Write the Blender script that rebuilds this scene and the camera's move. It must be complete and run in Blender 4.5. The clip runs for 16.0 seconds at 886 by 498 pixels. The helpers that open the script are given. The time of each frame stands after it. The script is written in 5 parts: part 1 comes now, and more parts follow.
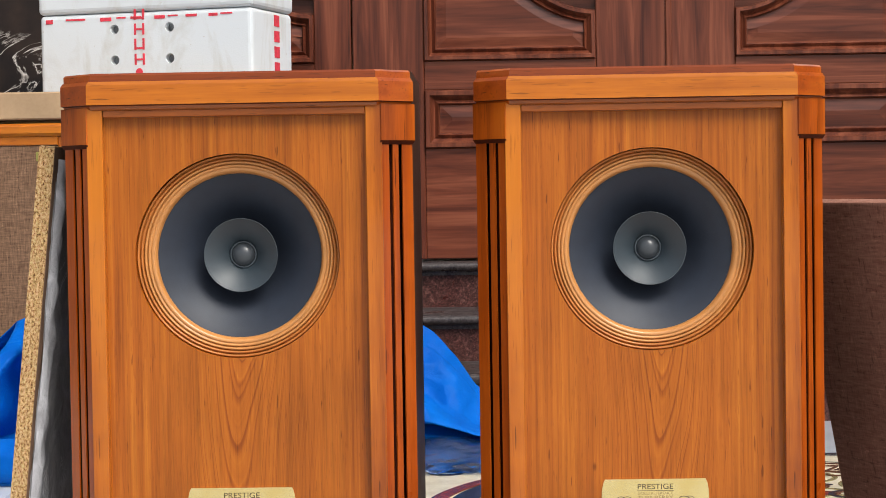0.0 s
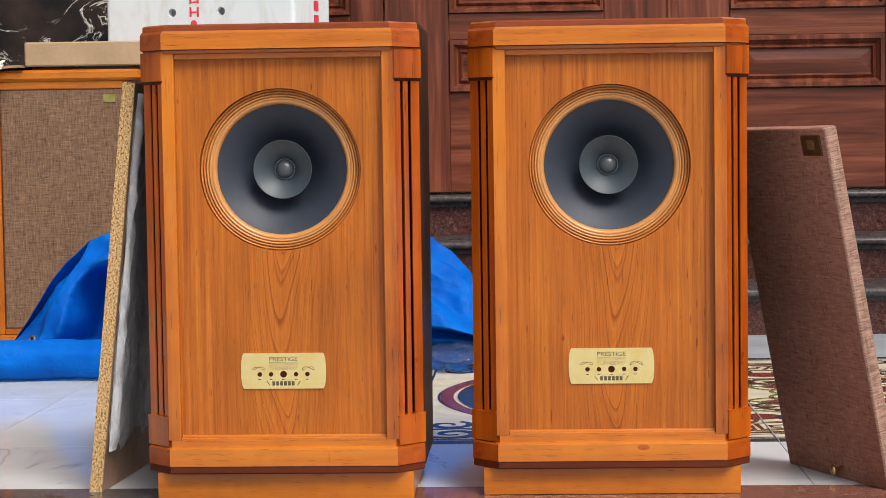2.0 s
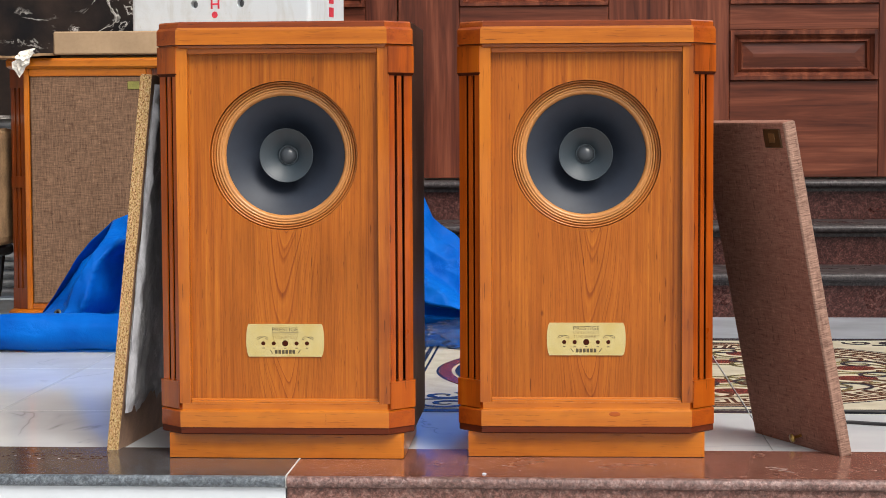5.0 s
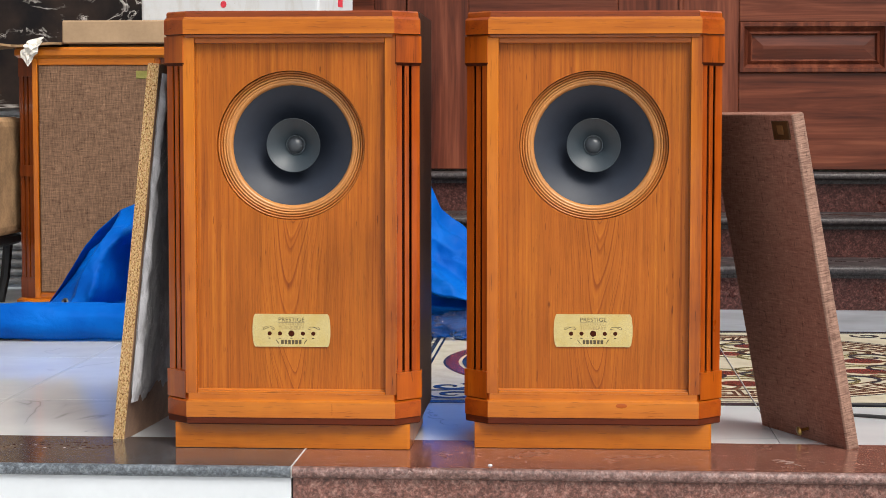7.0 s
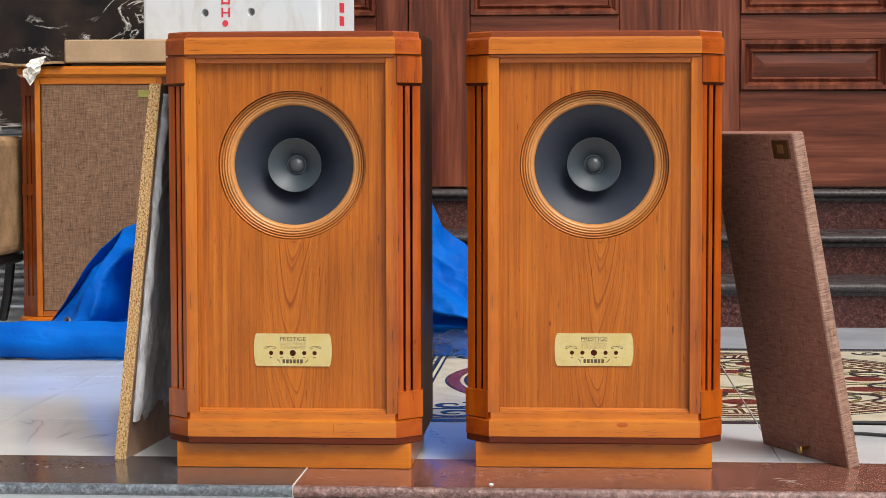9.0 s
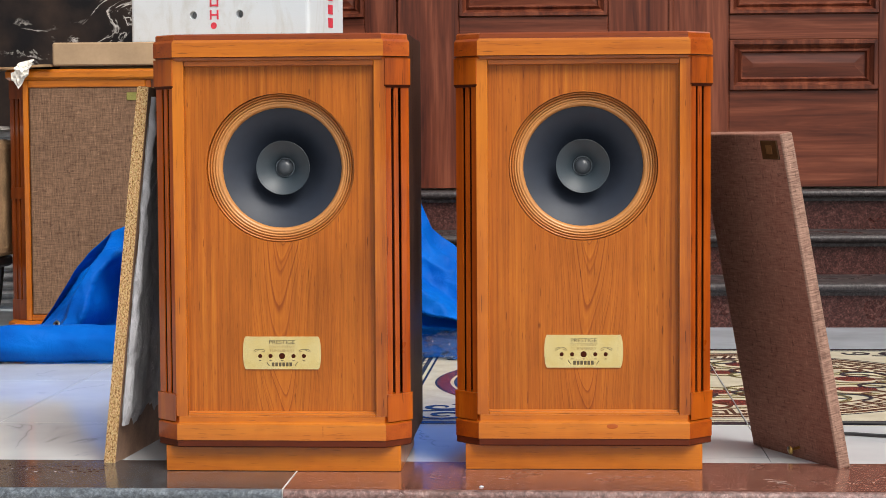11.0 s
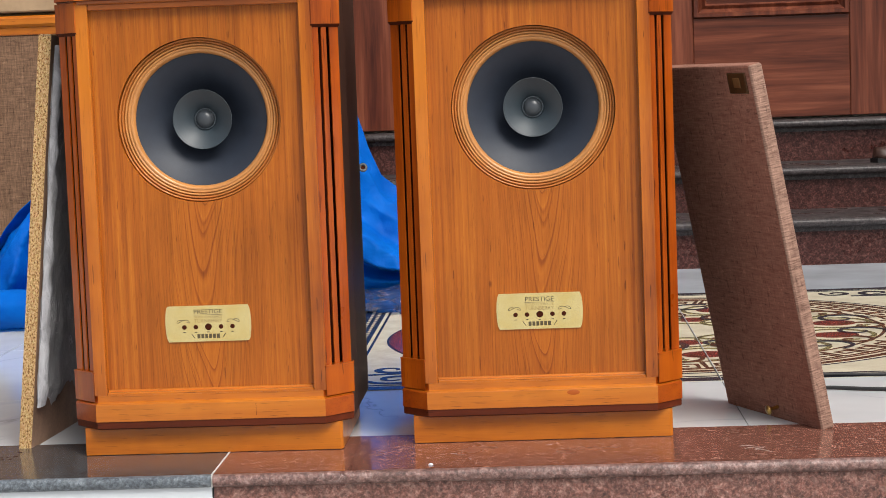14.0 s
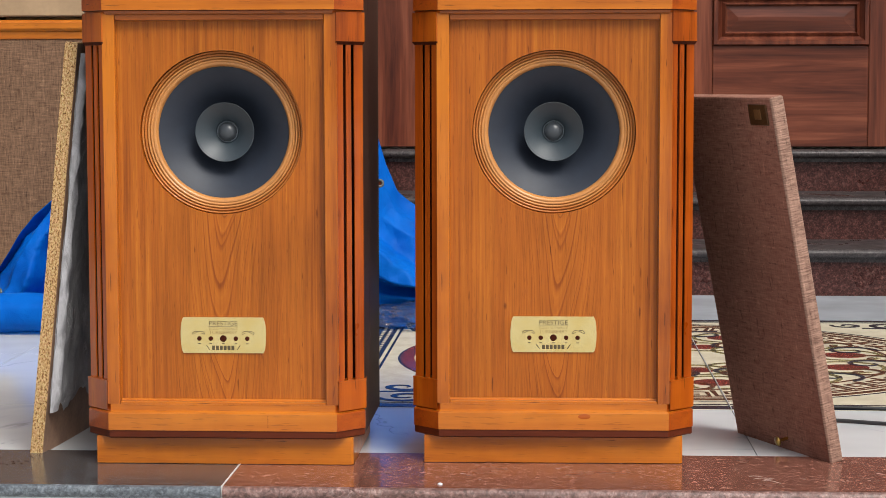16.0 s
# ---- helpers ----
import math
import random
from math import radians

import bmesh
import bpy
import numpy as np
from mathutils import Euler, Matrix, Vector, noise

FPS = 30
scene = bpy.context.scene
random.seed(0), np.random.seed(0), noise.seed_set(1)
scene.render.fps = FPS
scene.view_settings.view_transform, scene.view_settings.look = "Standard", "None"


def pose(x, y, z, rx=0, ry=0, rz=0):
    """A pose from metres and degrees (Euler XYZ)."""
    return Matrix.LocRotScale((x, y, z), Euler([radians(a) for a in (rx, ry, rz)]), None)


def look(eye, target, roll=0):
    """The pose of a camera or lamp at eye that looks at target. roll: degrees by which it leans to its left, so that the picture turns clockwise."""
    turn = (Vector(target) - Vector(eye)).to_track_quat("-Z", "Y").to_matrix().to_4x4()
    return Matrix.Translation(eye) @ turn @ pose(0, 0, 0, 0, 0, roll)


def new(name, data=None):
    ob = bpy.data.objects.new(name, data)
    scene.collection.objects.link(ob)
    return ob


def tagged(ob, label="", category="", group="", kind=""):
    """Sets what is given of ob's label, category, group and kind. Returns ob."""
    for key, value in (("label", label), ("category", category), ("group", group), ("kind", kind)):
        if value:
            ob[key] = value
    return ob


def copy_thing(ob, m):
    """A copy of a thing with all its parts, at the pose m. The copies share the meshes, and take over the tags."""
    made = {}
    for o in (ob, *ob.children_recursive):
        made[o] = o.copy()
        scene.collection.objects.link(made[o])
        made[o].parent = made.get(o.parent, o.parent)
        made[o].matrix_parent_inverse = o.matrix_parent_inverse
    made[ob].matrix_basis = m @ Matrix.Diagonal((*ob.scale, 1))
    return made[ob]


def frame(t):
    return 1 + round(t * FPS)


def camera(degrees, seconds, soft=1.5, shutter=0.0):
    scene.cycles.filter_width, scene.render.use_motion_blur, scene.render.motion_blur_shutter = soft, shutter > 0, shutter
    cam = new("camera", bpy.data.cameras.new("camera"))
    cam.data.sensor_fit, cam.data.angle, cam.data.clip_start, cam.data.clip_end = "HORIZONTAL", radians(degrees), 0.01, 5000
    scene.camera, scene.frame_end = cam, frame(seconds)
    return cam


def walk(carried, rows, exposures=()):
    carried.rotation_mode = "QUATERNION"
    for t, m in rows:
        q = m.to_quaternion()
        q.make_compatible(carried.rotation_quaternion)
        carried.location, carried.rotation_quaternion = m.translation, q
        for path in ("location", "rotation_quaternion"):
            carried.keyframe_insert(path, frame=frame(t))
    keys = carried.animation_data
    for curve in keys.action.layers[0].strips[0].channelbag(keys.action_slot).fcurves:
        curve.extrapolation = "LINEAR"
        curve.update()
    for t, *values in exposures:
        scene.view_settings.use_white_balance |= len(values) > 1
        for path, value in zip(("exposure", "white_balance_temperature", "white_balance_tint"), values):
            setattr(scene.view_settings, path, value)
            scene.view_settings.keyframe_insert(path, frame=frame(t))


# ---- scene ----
cam = camera(26.0, 16.0, soft=0.6)
PATH = [
    (0, (0.06, -2.452, 0.623), (0.011, -0.453, 0.559), -0.9),
    (0.5, (0.104, -2.632, 0.611), (0.049, -0.634, 0.554), -1.2),
    (1, (0.143, -2.789, 0.59), (0.047, -0.795, 0.481), -1.1),
    (1.5, (0.143, -2.904, 0.592), (0.041, -0.91, 0.48), -0.8),
    (2, (0.146, -3.094, 0.583), (0.051, -1.1, 0.47), -0.8),
    (2.5, (0.159, -3.21, 0.586), (0.079, -1.215, 0.468), -1.0),
    (3, (0.197, -3.31, 0.59), (0.109, -1.316, 0.464), -0.7),
    (3.5, (0.215, -3.361, 0.588), (0.103, -1.369, 0.46), -0.4),
    (4, (0.224, -3.375, 0.592), (0.105, -1.383, 0.466), -0.4),
    (6.5, (0.232, -3.354, 0.587), (0.097, -1.363, 0.452), -0.0),
    (7, (0.233, -3.36, 0.589), (0.098, -1.369, 0.452), -0.0),
    (7.5, (0.225, -3.365, 0.592), (0.089, -1.374, 0.456), -0.1),
    (8, (0.231, -3.362, 0.594), (0.089, -1.371, 0.463), -0.2),
    (8.5, (0.238, -3.362, 0.597), (0.093, -1.371, 0.473), -0.2),
    (9, (0.237, -3.367, 0.595), (0.099, -1.376, 0.475), -0.1),
    (11.5, (0.242, -3.356, 0.597), (0.119, -1.363, 0.478), -0.5),
    (12, (0.247, -3.322, 0.593), (0.117, -1.331, 0.455), -1.1),
    (12.5, (0.249, -3.217, 0.601), (0.118, -1.227, 0.452), -1.3),
    (13, (0.254, -3.128, 0.604), (0.129, -1.138, 0.448), -1.4),
    (13.5, (0.271, -3.081, 0.606), (0.16, -1.092, 0.424), -2.1),
    (14, (0.272, -3.048, 0.605), (0.172, -1.059, 0.419), -2.1),
    (14.5, (0.265, -3.05, 0.614), (0.171, -1.062, 0.423), -1.8),
    (15, (0.263, -3.059, 0.606), (0.171, -1.07, 0.424), -0.7),
    (15.5, (0.26, -3.063, 0.609), (0.161, -1.073, 0.431), -0.2),
    (16, (0.26, -3.061, 0.616), (0.151, -1.071, 0.445), -0.1),
]
walk(cam, [(t, look(eye, target, roll)) for t, eye, target, roll in PATH], exposures=((0, 0.10), (1, 0.11), (2, 0.11), (3, 0.04), (9, 0.03), (12.5, 0.02), (16, -0.02)))

# ---- world, sun, exposure ----
SUN_EL, SUN_AZ = 50, 144
world = bpy.data.worlds.new("sky")
scene.world = world
world.use_nodes = True
wn = world.node_tree
sky = wn.nodes.new("ShaderNodeTexSky")
sky.sky_type, sky.sun_disc = "NISHITA", False
sky.sun_elevation, sky.sun_rotation = radians(SUN_EL), radians(SUN_AZ)
sky.dust_density, sky.air_density, sky.ozone_density = 4.0, 1.0, 1.0
haze = wn.nodes.new("ShaderNodeHueSaturation")
haze.inputs["Saturation"].default_value = 0.45
wn.links.new(sky.outputs[0], haze.inputs["Color"])
wn.links.new(haze.outputs[0], wn.nodes["Background"].inputs[0])
wn.nodes["Background"].inputs[1].default_value = 0.15
sun = new("sun", bpy.data.lights.new("sun", "SUN"))
sun.data.energy, sun.data.angle, sun.data.color = 3.0, radians(30), (1.0, 0.96, 0.9)
sun.matrix_world = look((2.1, -2.88, 4.28), (0, 0, 0))
tagged(sun, "soft overcast daylight", "sun", kind="structure")


# ---- materials ----
class Mat:
    """A node material with short calls for its nodes."""

    def __init__(self, name, rough=0.5, metal=0.0, spec=0.5, coat=0.0):
        self.m = bpy.data.materials.new(name)
        self.m.use_nodes = True
        self.t = self.m.node_tree
        self.b = self.t.nodes["Principled BSDF"]
        self.b.inputs["Roughness"].default_value = rough
        self.b.inputs["Metallic"].default_value = metal
        self.b.inputs["Specular IOR Level"].default_value = spec
        self.b.inputs["Coat Weight"].default_value = coat
        self.b.inputs["Coat Roughness"].default_value = 0.12
        self.co = self.t.nodes.new("ShaderNodeTexCoord").outputs["Object"]

    def put(self, sock, v):
        if hasattr(v, "is_output"):
            self.t.links.new(v, sock)
        elif isinstance(v, (tuple, list)) and len(v) == 3 and sock.type == "RGBA":
            sock.default_value = (*v, 1)
        else:
            sock.default_value = v

    def scale(self, sx, sy, sz, co=None, off=(0, 0, 0)):
        n = self.t.nodes.new("ShaderNodeMapping")
        self.t.links.new(co or self.co, n.inputs[0])
        n.inputs["Scale"].default_value = (sx, sy, sz)
        n.inputs["Location"].default_value = off
        return n.outputs[0]

    def noise(self, co, scale, detail=4, rough=0.55, dist=0.0, dim="3D", w=None):
        n = self.t.nodes.new("ShaderNodeTexNoise")
        n.noise_dimensions = dim
        if co is not None:
            self.t.links.new(co, n.inputs["Vector"])
        if w is not None:
            self.t.links.new(w, n.inputs["W"])
        for k, v in (("Scale", scale), ("Detail", detail), ("Roughness", rough), ("Distortion", dist)):
            n.inputs[k].default_value = v
        return n.outputs["Fac"]

    def voronoi(self, co, scale, feature="F1", out="Distance"):
        n = self.t.nodes.new("ShaderNodeTexVoronoi")
        n.feature = feature
        self.t.links.new(co, n.inputs["Vector"])
        n.inputs["Scale"].default_value = scale
        return n.outputs[out]

    def math(self, op, a, b=0.0):
        n = self.t.nodes.new("ShaderNodeMath")
        n.operation = op
        self.put(n.inputs[0], a)
        self.put(n.inputs[1], b)
        return n.outputs[0]

    def xyz(self, co=None):
        n = self.t.nodes.new("ShaderNodeSeparateXYZ")
        self.t.links.new(co or self.co, n.inputs[0])
        return n.outputs

    def ramp(self, fac, *stops):
        n = self.t.nodes.new("ShaderNodeValToRGB")
        e = n.color_ramp.elements
        while len(e) < len(stops):
            e.new(0.5)
        for el, (p, c) in zip(e, stops):
            el.position, el.color = p, (*c, 1) if len(c) == 3 else c
        self.t.links.new(fac, n.inputs[0])
        return n.outputs[0]

    def mix(self, fac, a, b, mode="MIX"):
        n = self.t.nodes.new("ShaderNodeMix")
        n.data_type, n.blend_type = "RGBA", mode
        self.put(n.inputs[0], fac)
        self.put(n.inputs[6], a)
        self.put(n.inputs[7], b)
        return n.outputs[2]

    def random(self):
        return self.t.nodes.new("ShaderNodeObjectInfo").outputs["Random"]

    def done(self, colour, bump=None, strength=0.2, dist=0.002, rough=None):
        self.put(self.b.inputs["Base Color"], colour)
        if bump is not None:
            n = self.t.nodes.new("ShaderNodeBump")
            n.inputs["Strength"].default_value, n.inputs["Distance"].default_value = strength, dist
            self.t.links.new(bump, n.inputs["Height"])
            self.t.links.new(n.outputs[0], self.b.inputs["Normal"])
        if rough is not None:
            self.put(self.b.inputs["Roughness"], rough)
        return self.m


def grey(v):
    return (v, v, v)


def wood(name, dark, mid, light, along="z", rough=0.32, coat=0.60, fine=260.0):
    """Varnished wood, its grain running along one axis."""
    m = Mat(name, rough, coat=coat, spec=0.22)
    s = {"x": (0.05, 1, 1), "z": (1, 1, 0.05)}[along]
    co = m.scale(*s)
    broad = m.noise(co, 28, 3, 0.5, 0.6)
    thin = m.noise(m.scale(s[0], s[1], s[2]), fine, 4, 0.6)
    blotch = m.noise(m.co, 7, 3)
    c = m.ramp(broad, (0.27, dark), (0.46, mid), (0.70, light))
    c = m.mix(m.math("MULTIPLY", thin, 0.55), c, m.ramp(thin, (0.35, dark), (0.62, mid)))
    c = m.mix(0.5, c, m.ramp(blotch, (0.32, (0.60, 0.52, 0.48)), (0.5, grey(0.96)), (0.7, (1.06, 1.14, 1.2))), "MULTIPLY")
    nick = m.ramp(m.noise(m.scale(s[0] * 6, 1, s[2] * 6, off=(5, 1, 3)), 46, 2), (0.69, grey(1)), (0.73, grey(0.28)))
    c = m.mix(0.8, c, nick, "MULTIPLY")
    pores = m.ramp(m.noise(m.scale(s[0] * 1.0, s[1], s[2] * 0.6), 520, 2), (0.62, grey(1)), (0.69, grey(0.45)))
    c = m.mix(0.5, c, pores, "MULTIPLY")
    m.b.inputs["Coat Roughness"].default_value = 0.07
    return m.done(c, thin, 0.06, 0.001, rough=m.ramp(blotch, (0.3, grey(rough * 0.85)), (0.7, grey(rough * 1.25))))


ORANGE = wood("varnished_wood", (0.24, 0.050, 0.003), (0.47, 0.132, 0.007), (0.58, 0.195, 0.015), "x")
ORANGE_UP = wood("varnished_wood_upright", (0.24, 0.050, 0.003), (0.45, 0.122, 0.007), (0.55, 0.172, 0.013), "z")
# flute bars: dark side reflections are put into the wood's colour
FLUTE_SHADE_WOOD = wood("varnished_flute_shade", (0.18, 0.027, 0.002), (0.37, 0.066, 0.003), (0.49, 0.112, 0.006), "z")
# corner wood of the tall speakers, with their shade mixed into the colour
SHADED_CORNER = wood("shaded_corner_wood", (0.07, 0.012, 0.002), (0.16, 0.028, 0.003), (0.25, 0.050, 0.005), "z")
# mitred faces: dark reflections worked into the colour; also serves the knot
MITRE_SHADE_KNOT_WOOD = wood("varnished_mitre_shade_and_knot", (0.15, 0.022, 0.002), (0.32, 0.056, 0.003), (0.46, 0.106, 0.006), "x")
TOP_WOOD = wood("red_brown_top_wood", (0.10, 0.016, 0.002), (0.18, 0.031, 0.004), (0.28, 0.055, 0.006), "x")
# the cap's shade on rail and cove is mixed into this brown
RAIL_SHADE_WOOD = wood("brown_rail_in_cap_shade", (0.16, 0.036, 0.005), (0.27, 0.066, 0.009), (0.35, 0.095, 0.016), "x")
# corner blocks: colour toned down to imitate the duller light on canted faces
BLOCK_SHADE_WOOD = wood("varnished_block_shade", (0.19, 0.032, 0.002), (0.39, 0.076, 0.003), (0.50, 0.122, 0.006), "z")
# dark lower edge of the base, and the painted shadow line below the cap
DARK_TRIM = wood("dark_edge_and_cap_shadow", (0.055, 0.009, 0.002), (0.10, 0.016, 0.003), (0.14, 0.025, 0.004), "x", rough=0.5, coat=0.08)


def veneer():
    """Flat-sawn veneer: cathedral figure down the middle, straight grain towards the sides."""
    m = Mat("teak_veneer", 0.42, coat=0.28, spec=0.20)
    m.b.inputs["Coat Roughness"].default_value = 0.16
    r = m.random()
    comb = m.t.nodes.new("ShaderNodeCombineXYZ")
    m.t.links.new(m.math("MULTIPLY", r, 3.0), comb.inputs[0])
    m.t.links.new(m.math("MULTIPLY", r, 5.0), comb.inputs[1])
    add = m.t.nodes.new("ShaderNodeVectorMath")
    m.t.links.new(m.co, add.inputs[0])
    m.t.links.new(comb.outputs[0], add.inputs[1])
    co = add.outputs[0]
    x, y, z = m.xyz()
    warp = m.noise(m.scale(1, 1, 0.4, co), 5, 2)
    warp2 = m.noise(m.scale(1, 1, 0.10, co), 26, 3)
    ax = m.math("ADD", m.math("ADD", x, -0.006), m.math("MULTIPLY", m.math("SUBTRACT", warp, 0.5), 0.060))
    par = m.math("MULTIPLY", m.math("POWER", m.math("ABSOLUTE", ax), 1.7), 60.0)
    f = m.math("SUBTRACT", z, par)
    f = m.math("ADD", f, m.math("MULTIPLY", warp2, 0.030))
    broad = m.noise(m.scale(1, 1, 0.45, co), 8, 4)
    rings = m.noise(None, 27.0, 3, 0.6, dim="1D", w=f)
    # each growth ring darkens slowly and ends in a sharp late-wood line
    saw = m.math("FRACT", m.math("MULTIPLY", m.math("ADD", f, m.math("MULTIPLY", m.noise(None, 9.0, 2, 0.5, dim="1D", w=f), 0.22)), 17.0))
    late = m.ramp(saw, (0.0, grey(0.60)), (0.70, grey(0.54)), (0.90, grey(0.24)), (0.98, grey(0.68)))
    figure = m.mix(m.ramp(broad, (0.36, grey(0.32)), (0.58, grey(0.70))), rings, late)
    side = m.ramp(m.math("ABSOLUTE", ax), (0.046, grey(0)), (0.110, grey(1)))
    side = m.math("MAXIMUM", side, m.ramp(z, (0.44, grey(0)), (0.58, grey(1))))
    straight = m.noise(m.scale(1, 1, 0.014, co), 105, 5, 0.65)
    tone = m.mix(side, figure, straight)
    streak = m.noise(m.scale(1, 1, 0.020, co), 330, 4, 0.65)
    band = m.noise(m.scale(1, 1, 0.07, co), 13, 3, 0.5, 0.4)
    c = m.ramp(tone, (0.32, (0.230, 0.052, 0.0040)), (0.47, (0.335, 0.086, 0.0062)), (0.62, (0.405, 0.117, 0.0090)), (0.78, (0.490, 0.164, 0.0150)))
    c = m.mix(0.45, c, m.ramp(band, (0.34, (0.78, 0.70, 0.66)), (0.5, (0.98, 0.98, 1.0)), (0.68, (1.08, 1.18, 1.30))), "MULTIPLY")
    c = m.mix(0.72, c, m.ramp(streak, (0.34, grey(0.70)), (0.5, grey(0.98)), (0.66, (1.08, 1.12, 1.18))), "MULTIPLY")
    c = m.mix(0.8, c, m.ramp(broad, (0.32, grey(0.76)), (0.66, grey(1.12))), "MULTIPLY")
    pores = m.ramp(m.noise(m.scale(1, 1, 0.05, co), 700, 2), (0.62, grey(1)), (0.70, (0.50, 0.42, 0.40)))
    c = m.mix(0.52, c, pores, "MULTIPLY")
    glint = m.ramp(m.noise(m.scale(1, 1, 0.05, co, (3, 9, 2)), 640, 2), (0.62, grey(1)), (0.72, (1.20, 1.30, 1.5)))
    c = m.mix(0.5, c, glint, "MULTIPLY")
    dash = m.ramp(m.noise(m.scale(1, 1, 0.09, co, (7, 3, 1)), 210, 2), (0.69, grey(1)), (0.73, (0.40, 0.32, 0.32)))
    c = m.mix(0.8, c, dash, "MULTIPLY")
    knots = m.ramp(m.voronoi(m.scale(1, 1, 0.45, co), 11), (0.022, (0.30, 0.24, 0.24)), (0.04, grey(1.0)))
    c = m.mix(0.75, c, knots, "MULTIPLY")
    return m.done(c, streak, 0.08, 0.001, rough=m.ramp(broad, (0.3, grey(0.34)), (0.7, grey(0.5))))


VENEER = veneer()


def plain(name, colour, rough=0.5, metal=0.0, var=0.25, scale=30.0, bump=0.05, spec=0.5, coat=0.0):
    m = Mat(name, rough, metal, spec, coat)
    n = m.noise(m.co, scale, 4)
    n2 = m.noise(m.co, scale * 9, 3)
    lo = tuple(c * (1 - var) for c in colour)
    hi = tuple(min(1, c * (1 + var)) for c in colour)
    c = m.ramp(m.math("ADD", m.math("MULTIPLY", n, 0.7), m.math("MULTIPLY", n2, 0.3)), (0.35, lo), (0.65, hi))
    return m.done(c, n2, bump, 0.002)


SIDE_LAM = plain("dark_brown_cabinet_side", (0.048, 0.022, 0.014), 0.5, scale=12, coat=0.03, spec=0.2)
EDGE_DARK = plain("dark_matt_edge", (0.060, 0.012, 0.004), 0.75, spec=0.1)
# near-black that stands in for shade in slots and holes; also chip marks
SHADE_CHIP_BLACK = plain("black_shade_and_chips", (0.042, 0.010, 0.005), 0.9, spec=0.05)
RINGWOOD = plain("pale_turned_wood", (0.47, 0.203, 0.058), 0.32, var=0.12, scale=18, coat=0.15)
RING_OUT = plain("stained_turned_wood", (0.40, 0.135, 0.026), 0.36, var=0.12, scale=18, coat=0.15)
CONE = plain("charcoal_paper_cone", (0.018, 0.024, 0.037), 0.52, var=0.10, scale=60, bump=0.08, spec=0.4)
HORN = plain("dark_horn_metal", (0.020, 0.033, 0.044), 0.50, var=0.08, scale=25, spec=0.9)
DOME = plain("dark_metal_dome", (0.045, 0.052, 0.060), 0.30, 0.0, var=0.1)


def brass():
    m = Mat("polished_brass_plate", 0.12, 1.0)
    tarn = m.noise(m.co, 40, 4)
    c = m.ramp(tarn, (0.35, (0.90, 0.71, 0.28)), (0.6, (0.95, 0.79, 0.37)))
    return m.done(c, m.noise(m.scale(1, 1, 40), 60, 2), 0.02, 0.001, rough=m.math("ADD", m.math("MULTIPLY", tarn, 0.25), 0.06))


BRASS = brass()
INK = plain("dark_engraving", (0.07, 0.05, 0.02), 0.5)
INK_PALE = plain("worn_engraving", (0.30, 0.21, 0.07), 0.5)
PIN = plain("brass_knob", (0.62, 0.42, 0.13), 0.3, 1.0)


def granite(name, base, spots, dark, rough=0.12, coat=0.2, spec=0.5):
    m = Mat(name, rough, coat=coat, spec=spec)
    a = m.noise(m.co, 210, 5, 0.7)
    b = m.noise(m.scale(1, 1, 1, off=(3, 5, 1)), 70, 4, 0.65, 0.8)
    flake = m.voronoi(m.co, 190, out="Color")
    c = m.ramp(a, (0.38, dark), (0.5, base), (0.68, spots))
    c = m.mix(0.5, c, m.ramp(b, (0.36, dark), (0.5, base), (0.66, spots)))
    mott = m.noise(m.scale(1, 1, 1, off=(2, 7, 3)), 95, 5, 0.75, 0.4)
    c = m.mix(0.8, c, m.ramp(mott, (0.36, grey(0.52)), (0.52, grey(1.0)), (0.66, grey(1.5))), "MULTIPLY")
    c = m.mix(m.ramp(m.noise(m.scale(1, 1, 1, off=(9, 2, 4)), 260, 2), (0.66, grey(0)), (0.72, grey(0.5))), c, spots)
    c = m.mix(0.35, c, m.ramp(flake, (0.15, grey(0.45)), (0.5, grey(1.0)), (0.85, grey(1.7))), "MULTIPLY")
    wear = m.noise(m.co, 9, 4)
    return m.done(c, a, 0.02, 0.0005, rough=m.ramp(wear, (0.35, grey(rough * 0.7)), (0.7, grey(rough * 2.2))))


GRANITE_RED = granite("red_brown_granite", (0.195, 0.072, 0.049), (0.36, 0.20, 0.15), (0.064, 0.025, 0.020), 0.14)
GRANITE_RED_ROUGH = granite("red_brown_granite_face", (0.15, 0.057, 0.041), (0.37, 0.22, 0.18), (0.046, 0.019, 0.015), 0.4)
GRANITE_NOSE = granite("worn_granite_nosing", (0.16, 0.082, 0.068), (0.32, 0.225, 0.205), (0.065, 0.032, 0.026), 0.35)
GRANITE_BLACK = granite("dark_grey_granite", (0.060, 0.056, 0.056), (0.16, 0.15, 0.15), (0.024, 0.022, 0.024), 0.12)
GRANITE_GREYNOSE = granite("grey_granite_nosing", (0.095, 0.112, 0.130), (0.22, 0.25, 0.27), (0.035, 0.042, 0.052), 0.35)
STEP_RED = granite("dark_red_step_granite", (0.054, 0.015, 0.012), (0.16, 0.075, 0.062), (0.018, 0.006, 0.005), 0.35, 0.0, 0.25)
STEP_NOSE = granite("grey_step_nosing", (0.042, 0.034, 0.034), (0.095, 0.080, 0.080), (0.018, 0.014, 0.014), 0.3, 0.0, 0.35)
WHITE_PAINT = plain("white_wall_paint", (0.60, 0.64, 0.67), 0.6, var=0.05, scale=6)


